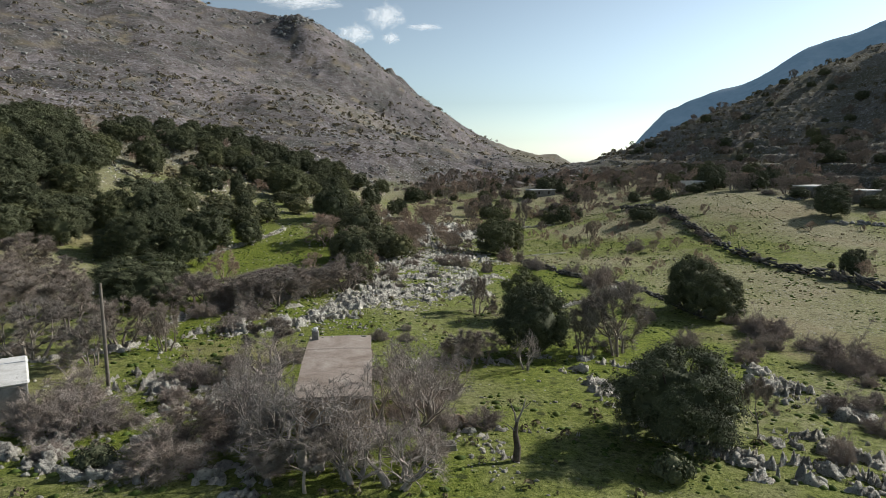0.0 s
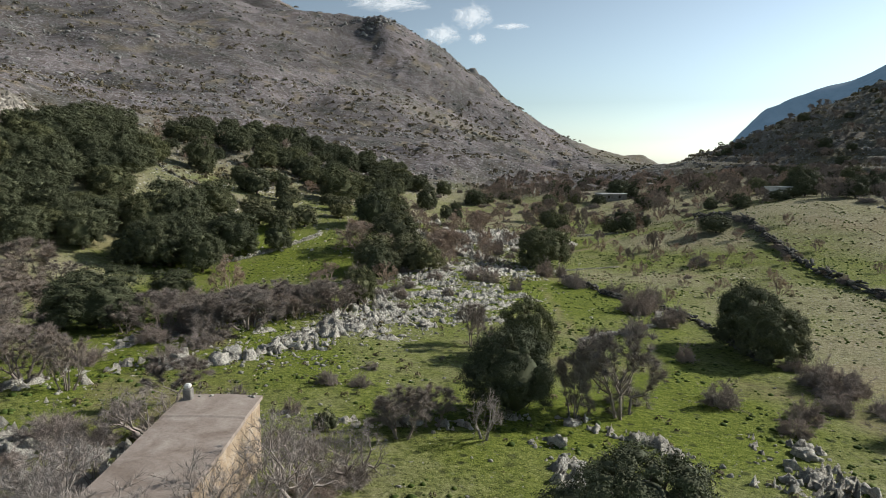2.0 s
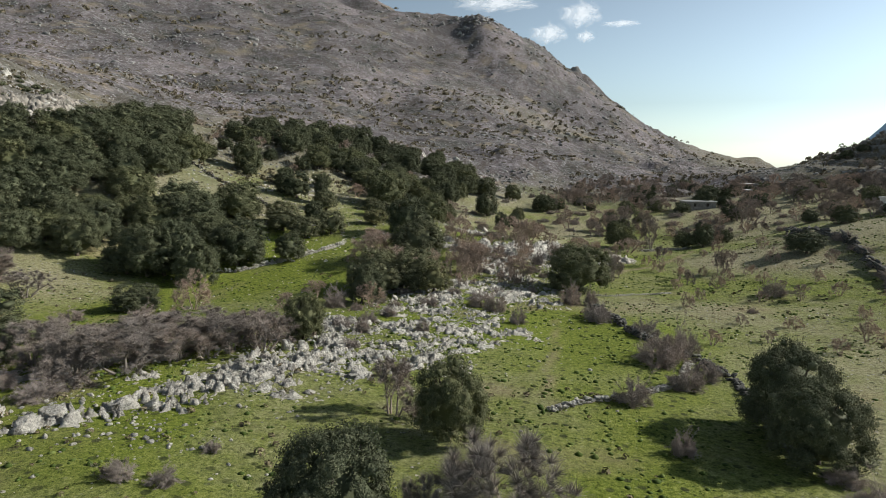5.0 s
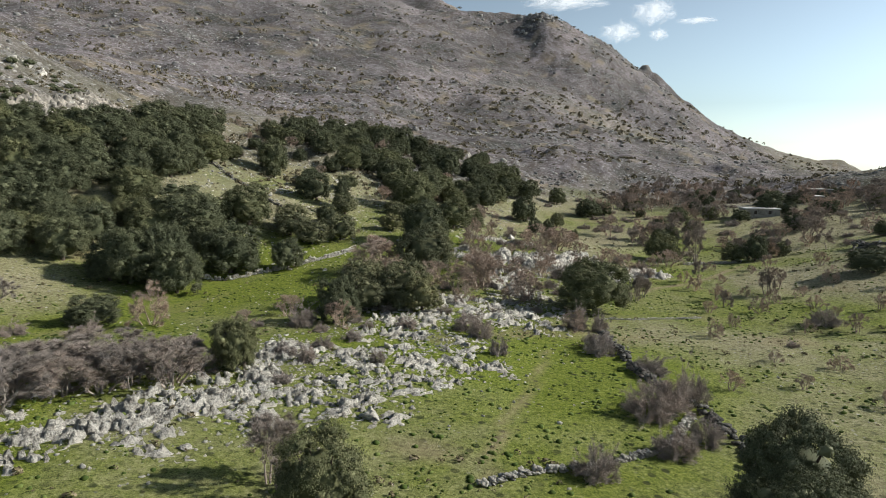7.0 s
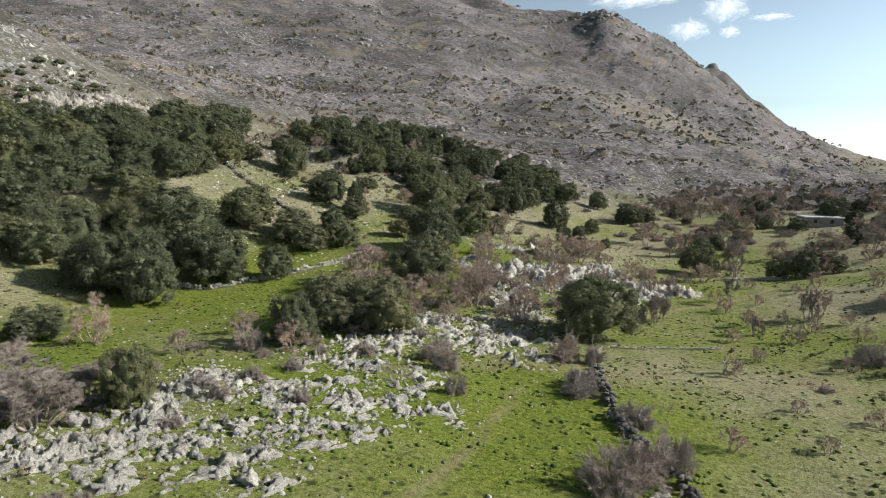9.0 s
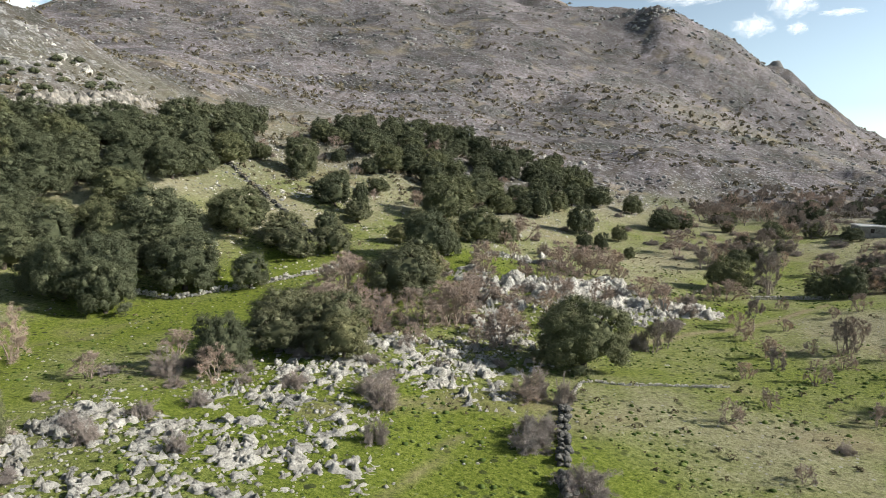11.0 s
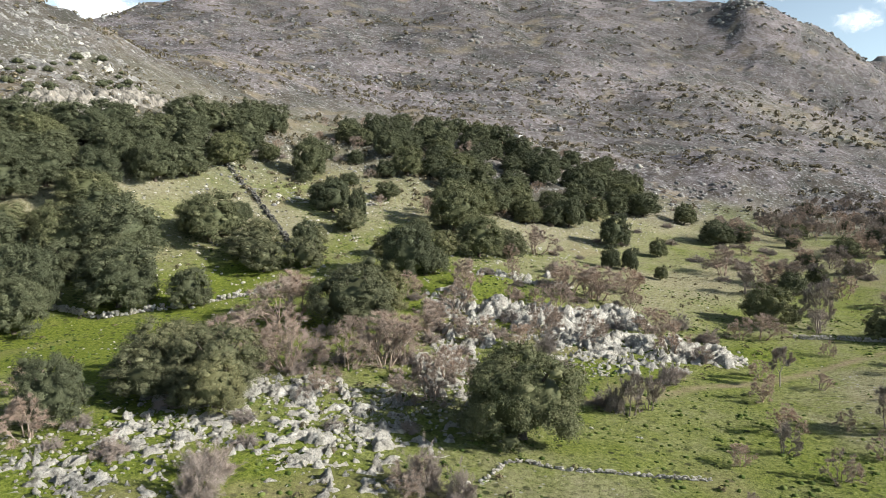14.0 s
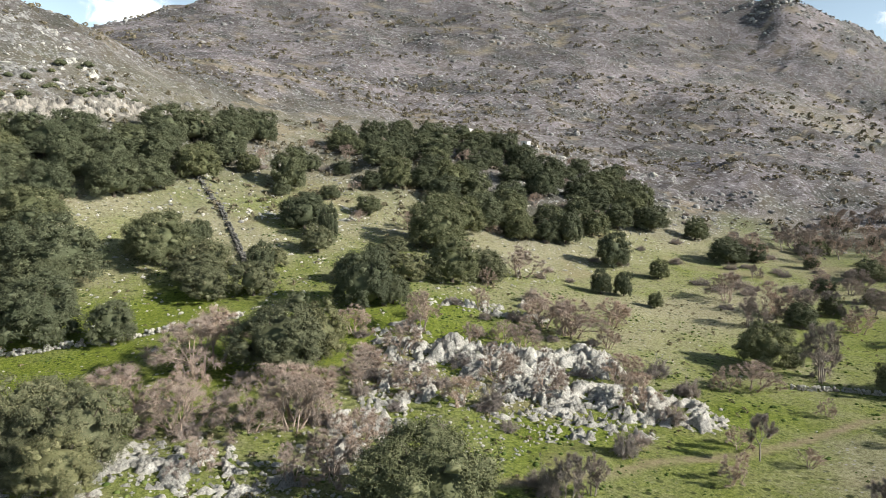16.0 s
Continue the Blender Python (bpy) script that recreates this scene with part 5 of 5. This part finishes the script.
# dwarf shrubs and stones over the fields and the dry slope
n = 9500
xs, ys = rng.uniform(-110, 110, n), 22 + 260 * rng.random(n)
keep = (fractal(xs, ys, 16, 3, 71) > 0.05 - 0.4 * (xs < -45) + 0.1 * (xs > 22)) & (hillside(xs, ys) < 0.75) & ~((np.abs(xs + 38) < 14) & (np.abs(ys - 108) < 16))
xs, ys = xs[keep], ys[keep]
strew("dwarf_shrubs", xs, ys, 0.14 + 0.42 * rng.random(len(xs)) ** 2.2, mini, SCRUB, 9, 0.8, 0.25, "low grey-brown dwarf shrubs in the pasture", "scrub")
n = 5000
xs, ys = rng.uniform(-115, -25, n), rng.uniform(140, 330, n)
strew("slope_stones", xs, ys, 0.12 + 0.5 * rng.random(n) ** 3.5, PEBBLES, LIMESTONE, 10, 0.7, 0.25, "pale stones strewn over the dry slope", "stones")

# ---- stones and tufts in the meadows ----
n = 9000
x, y = rng.uniform(-24, 16, n), rng.uniform(60, 190, n)
keep = near_line(x, y, [(-22, 60), (-11, 74), (-7, 95), (-4, 118), (-3, 140), (0, 160), (8, 178)], 13.0) * (0.6 + fractal(x, y, 5, 3, 57)) > 0.3
strew("rubble", x[keep], y[keep], 0.07 + 0.26 * rng.random(keep.sum()) ** 2.2, PEBBLES, LIMESTONE, 13, 0.8, 0.15, "broken pale limestone strewn round the outcrops", "stones")
n = 8000
x, y = rng.uniform(-75, 75, n), 25 + 190 * rng.random(n)
keep = fractal(x, y, 12, 3, 51) > 0.05 + 0.4 * (x > 22)
strew("field_stones", x[keep], y[keep], 0.06 + 0.22 * rng.random(keep.sum()) ** 3, PEBBLES, LIMESTONE, 3, 0.7, 0.2, "small pale stones lying in the grass", "stones")
n = 27000
x, y = rng.uniform(-70, 85, n), 25 + 195 * rng.random(n) ** 1.2
keep = (fractal(x, y, 6, 3, 61) > 0.0) & (hillside(x, y) < 0.5)
x, y = x[keep], y[keep]
strew("grass_tufts", x, y, 0.08 + 0.24 * rng.random(len(x)) ** 2.0, domes, TUFT, 4, 0.75, 0.3, "dark green asphodel tufts scattered in the meadows", "grass")


# ---- the house ----
def stone_house():
    root = tagged(new("house"), "old low stone house with a flat screed roof among fig trees", "house")
    w, l, top = 2.0, 5.5, 3.55
    for name, lo, hi in (("wall", (-w, -l, -0.8), (-w + 0.5, l, top)), ("wall", (w - 0.5, -l, -0.8), (w, l, top)), ("wall", (-w + 0.5, l - 0.5, -0.8), (w - 0.5, l, top))):
        box_part(name, lo, hi, OCHRE_WALL, root, bevel=0.05)
    # the gable with its doorway
    for lo, hi in (((-w + 0.5, -l, -0.8), (-0.5, -l + 0.5, top)), ((0.5, -l, -0.8), (w - 0.5, -l + 0.5, top)), ((-0.5, -l, 2.0), (0.5, -l + 0.5, top))):
        box_part("wall", lo, hi, OCHRE_WALL, root, bevel=0.04)
    box_part("door", (-0.5, -l + 0.25, -0.3), (0.5, -l + 0.33, 2.0), DARK_WOOD, root, "weathered dark plank door")
    # roof: a level part at the far end and a long part that falls gently
    bm = bmesh.new()
    cols = (-w - 0.12, -0.7, 0.6, w + 0.12)
    ys = (-l - 0.15, -3, 0, 2.55, 2.7, l + 0.12)
    zs = (top - 0.12, top - 0.05, top + 0.02, top + 0.08, top + 0.13, top + 0.16)
    g = [[bm.verts.new((cx + 0.03 * math.sin(3 * cy + cx), cy + 0.04 * math.sin(5 * cx), cz + 0.05 * (1 - abs(cx) / w))) for cx in cols] for cy, cz in zip(ys, zs)]
    for r, s in zip(g, g[1:]):
        for i in range(len(cols) - 1):
            bm.faces.new((r[i], r[i + 1], s[i + 1], s[i]))
    ext = bmesh.ops.extrude_face_region(bm, geom=bm.faces[:])
    for v in [v for v in ext["geom"] if isinstance(v, bmesh.types.BMVert)]:
        v.co.z += 0.2
    bmesh.ops.recalc_face_normals(bm, faces=bm.faces[:])
    me = bpy.data.meshes.new("roof")
    bm.to_mesh(me)
    bm.free()
    me.materials.append(ROOF_SCREED)
    part("roof", me, root, "flat pinkish screed roof with a seam")
    ch = box_part("chimney", (-w + 0.1, l - 0.75, top + 0.2), (-w + 0.55, l - 0.3, top + 0.95), GREY_WALL, root, "small square masonry chimney", 0.05)
    box_part("chimney_cap", (-w + 0.15, l - 0.7, top + 0.95), (-w + 0.5, l - 0.35, top + 1.2), WHITEWASH, ch, "", 0.08)
    for i, (x, y) in enumerate(((-1.2, 5.3), (-0.6, 5.35), (1.5, 5.4), (1.7, 5.3))):
        s = part("roof_stone", ROCK_DATA[i], root, "", pose(x, y, top + 0.38, 0, 0, 50 * i) @ Matrix.Diagonal((0.16, 0.14, 0.12, 1)))
    root.matrix_basis = pose(-6.5, 39.4, 3.0, 0, 0, 6.5)
    return root


stone_house()


def annex():
    root = tagged(new("ruined_annex"), "small roofless grey stone outbuilding beside the house", "outbuilding")
    box_part("wall", (-1.1, -1.2, -0.7), (-0.85, 1.2, 1.0), OCHRE_WALL, root)
    box_part("wall", (0.85, -1.2, -0.7), (1.1, 1.2, 1.3), OCHRE_WALL, root)
    box_part("wall", (-0.85, -1.2, -0.7), (0.85, -0.95, 0.9), OCHRE_WALL, root)
    box_part("wall", (-0.85, 0.95, -0.7), (0.85, 1.2, 1.4), OCHRE_WALL, root)
    box_part("roof_slab", (-0.85, -0.95, 0.7), (0.2, 0.95, 0.82), ROOF_SCREED, root, "broken concrete roof slab")
    root.matrix_basis = pose(0.5, 38.3, 2.0, 0, 0, 14)


annex()
trough = tagged(new("stone_trough"), "small square stone trough on the rubble", "trough")
for lo, hi in (((-0.5, -0.35, 0), (0.5, -0.22, 0.4)), ((-0.5, 0.22, 0), (0.5, 0.35, 0.4)), ((-0.5, -0.22, 0), (-0.37, 0.22, 0.4)), ((0.37, -0.22, 0), (0.5, 0.22, 0.4))):
    box_part("side", lo, hi, GREY_WALL, trough)
box_part("bottom", (-0.37, -0.22, 0), (0.37, 0.22, 0.1), GREY_WALL, trough)
trough.matrix_basis = pose(0.2, 34.8, at(0.2, 34.8) - 0.05, 0, 0, 8)


def shed():
    root = tagged(new("shed"), "stone shed with a flat whitewashed roof", "shed")
    for lo, hi in (((-3, -3, -0.8), (3, -2.5, 2.4)), ((-3, 2.5, -0.8), (3, 3, 2.4)), ((-3, -2.5, -0.8), (-2.5, 2.5, 2.4)), ((2.5, -2.5, -0.8), (3, 2.5, 2.4))):
        box_part("wall", lo, hi, GREY_WALL, root, bevel=0.06)
    box_part("roof", (-3.1, -3.1, 2.4), (3.1, 3.1, 2.65), WHITEWASH, root, "smooth white roof slab with rounded edges", 0.12)
    root.matrix_basis = pose(-28.8, 38.8, 3.5, 0, 0, 33)


shed()


def pole():
    root = tagged(new("utility_pole"), "tall weathered wooden utility pole with an iron bracket", "pole")
    vs, fs = [], []
    for k in range(6):
        tube(vs, fs, (0, 0, -0.8 + 1.35 * k), (0, 0, -0.8 + 1.35 * (k + 1)), 0.14 - 0.008 * k, 0.132 - 0.008 * k, 8)
    k = len(vs) - 8
    fs.append(tuple(range(k, k + 8)))
    part("shaft", mesh_of("shaft", vs, fs, POLE_WOOD, False), root)
    box_part("bracket", (-0.5, -0.03, 6.55), (0.0, 0.03, 6.62), IRON, root)
    box_part("insulator", (-0.5, -0.05, 6.62), (-0.4, 0.05, 6.78), WHITEWASH, root, "", 0.03)
    root.matrix_basis = pose(-23, 43.9, at(-23, 43.9), 0.8, -0.6, 30)


pole()


def dead_trunk():
    root = tagged(new("dead_tree"), "dead grey tree trunk with a few broken branches", "tree")
    vs, fs = [], []
    pts = [(0, 0, -0.3), (0.08, 0, 0.8), (-0.05, 0.05, 1.6), (0.05, 0.1, 2.2)]
    for i, (p, q) in enumerate(zip(pts, pts[1:])):
        tube(vs, fs, p, q, 0.24 - 0.05 * i, 0.19 - 0.05 * i, 7)
    part("trunk", mesh_of("trunk", vs, fs, BARK, False), root)
    for p, q, r in (((0.05, 0.1, 2.15), (0.5, 0.2, 3.4), 0.07), ((0.02, 0.08, 2.0), (-0.3, 0.2, 3.2), 0.06), ((0.3, 0.15, 2.8), (0.75, 0.0, 3.3), 0.035), ((0, 0, 1.6), (-0.6, 0.1, 2.1), 0.05)):
        v2, f2 = [], []
        mid = Vector(p).lerp(Vector(q), 0.5) + Vector((0.06, -0.05, 0.05))
        tube(v2, f2, p, mid, r, r * 0.7, 5)
        tube(v2, f2, mid, q, r * 0.7, r * 0.25, 5)
        part("branch", mesh_of("branch", v2, f2, PALE_BARK, False), root)
    root.matrix_basis = pose(3.9, 33.7, at(3.9, 33.7))


dead_trunk()


# ---- far buildings ----
def far_house(x, y, wide, deep, high, turn, wall, roof, label, openings=2):
    root = tagged(new("far_house"), label, "house", "houses across the valley")
    box_part("wall", (-wide / 2, -deep / 2, -1.5), (wide / 2, deep / 2, high), wall, root, bevel=0.05)
    box_part("roof", (-wide / 2 - 0.2, -deep / 2 - 0.2, high), (wide / 2 + 0.2, deep / 2 + 0.2, high + 0.3), roof, root, "flat pale roof slab")
    for i in range(openings):
        cx = -wide / 2 + wide * (i + 0.7) / (openings + 0.4)
        box_part("window", (cx - 0.45, -deep / 2 - 0.06, 1.0), (cx + 0.45, -deep / 2 + 0.05, 2.1), DARK_WOOD, root, "dark shuttered window")
    root.matrix_basis = pose(x, y, at(x, y), 0, 0, turn)
    return root


far_house(84, 222, 6.5, 6, 3.0, 20, WHITEWASH, WHITEWASH, "small flat-roofed whitewashed house on the slope")
far_house(107, 192, 10, 6, 2.8, 30, GREY_WALL, WHITEWASH, "long low grey house with a pale flat roof")
far_house(116, 184, 7, 6, 3.2, 30, GREY_WALL, WHITEWASH, "grey rendered house with a pale flat roof")
far_house(42, 286, 11, 6, 2.6, 20, GREY_WALL, WHITEWASH, "low grey farm building with a pale flat roof")
far_house(62, 337, 9, 6, 3.2, 15, GREY_WALL, WHITEWASH, "grey farmhouse with a flat roof in the trees")
far_house(70, 372, 9, 5, 3.0, 15, GREY_WALL, WHITEWASH, "grey farmhouse with a flat roof in the trees")
far_house(-142, 332.5, 2.8, 2.8, 3.2, 0, WHITEWASH, WHITEWASH, "tiny whitewashed hut on the hillside", 1)
far_house(-110.6, 331, 3, 2.5, 2.4, 0, WHITEWASH, WHITEWASH, "tiny whitewashed hut on the hillside", 1)


# ---- clouds ----
def vapour(n, link, bsdf):
    """White vapour that thins out towards the edge of its patch."""
    where = coords(n)
    dist = n("VectorMath")
    dist.operation = "LENGTH"
    link(where, dist.inputs[0])
    edge = ramp(n, link, dist.outputs["Value"], [(0.0, grey(1)), (0.98, grey(0))])
    f = noise_of(n, link, where, 1.7, 10, 0.72, 1.4)
    who = mix(n, link, 0.62, edge, f)
    link(ramp(n, link, who, [(0.47, grey(0)), (0.7, grey(0.75))]), bsdf.inputs["Alpha"])
    bsdf.inputs["Base Color"].default_value = (0.9, 0.9, 0.9, 1)
    # the sunlit white is put in as a glow on the flat card
    bsdf.inputs["Emission Color"].default_value = (1.0, 0.99, 0.97, 1)
    bsdf.inputs["Emission Strength"].default_value = 0.85


VAPOUR = material("cloud_vapour", vapour, 1.0, 0.0)


def cloud(bearing, up, far, wide, high):
    a = math.radians(bearing)
    g = np.linspace(-1, 1, 9)
    cx, cz = np.meshgrid(g, g)
    k = np.arange(81).reshape(9, 9)
    v = np.stack([cx, 0.15 * (cx ** 2 + cz ** 2), cz], -1).reshape(-1, 3)
    f = np.stack([k[:-1, :-1], k[:-1, 1:], k[1:, 1:], k[1:, :-1]], -1).reshape(-1, 4)
    ob = tagged(new("cloud_backdrop", quad_mesh("cloud", v, f, VAPOUR)), "thin white fair-weather cloud in the sky", "cloud", kind="structure")
    ob.matrix_basis = pose(far * math.sin(a), far * math.cos(a), 19 + far * up, 0, 0, -bearing) @ Matrix.Diagonal((wide, wide, high, 1))


for row in ((-7.2, 0.18, 4000, 190, 105), (-4.7, 0.206, 4050, 210, 135), (-11.5, 0.222, 4100, 430, 80), (-4.3, 0.174, 4000, 90, 60), (-64, 0.17, 4000, 420, 220), (-1.5, 0.19, 4100, 190, 35)):
    cloud(*row)
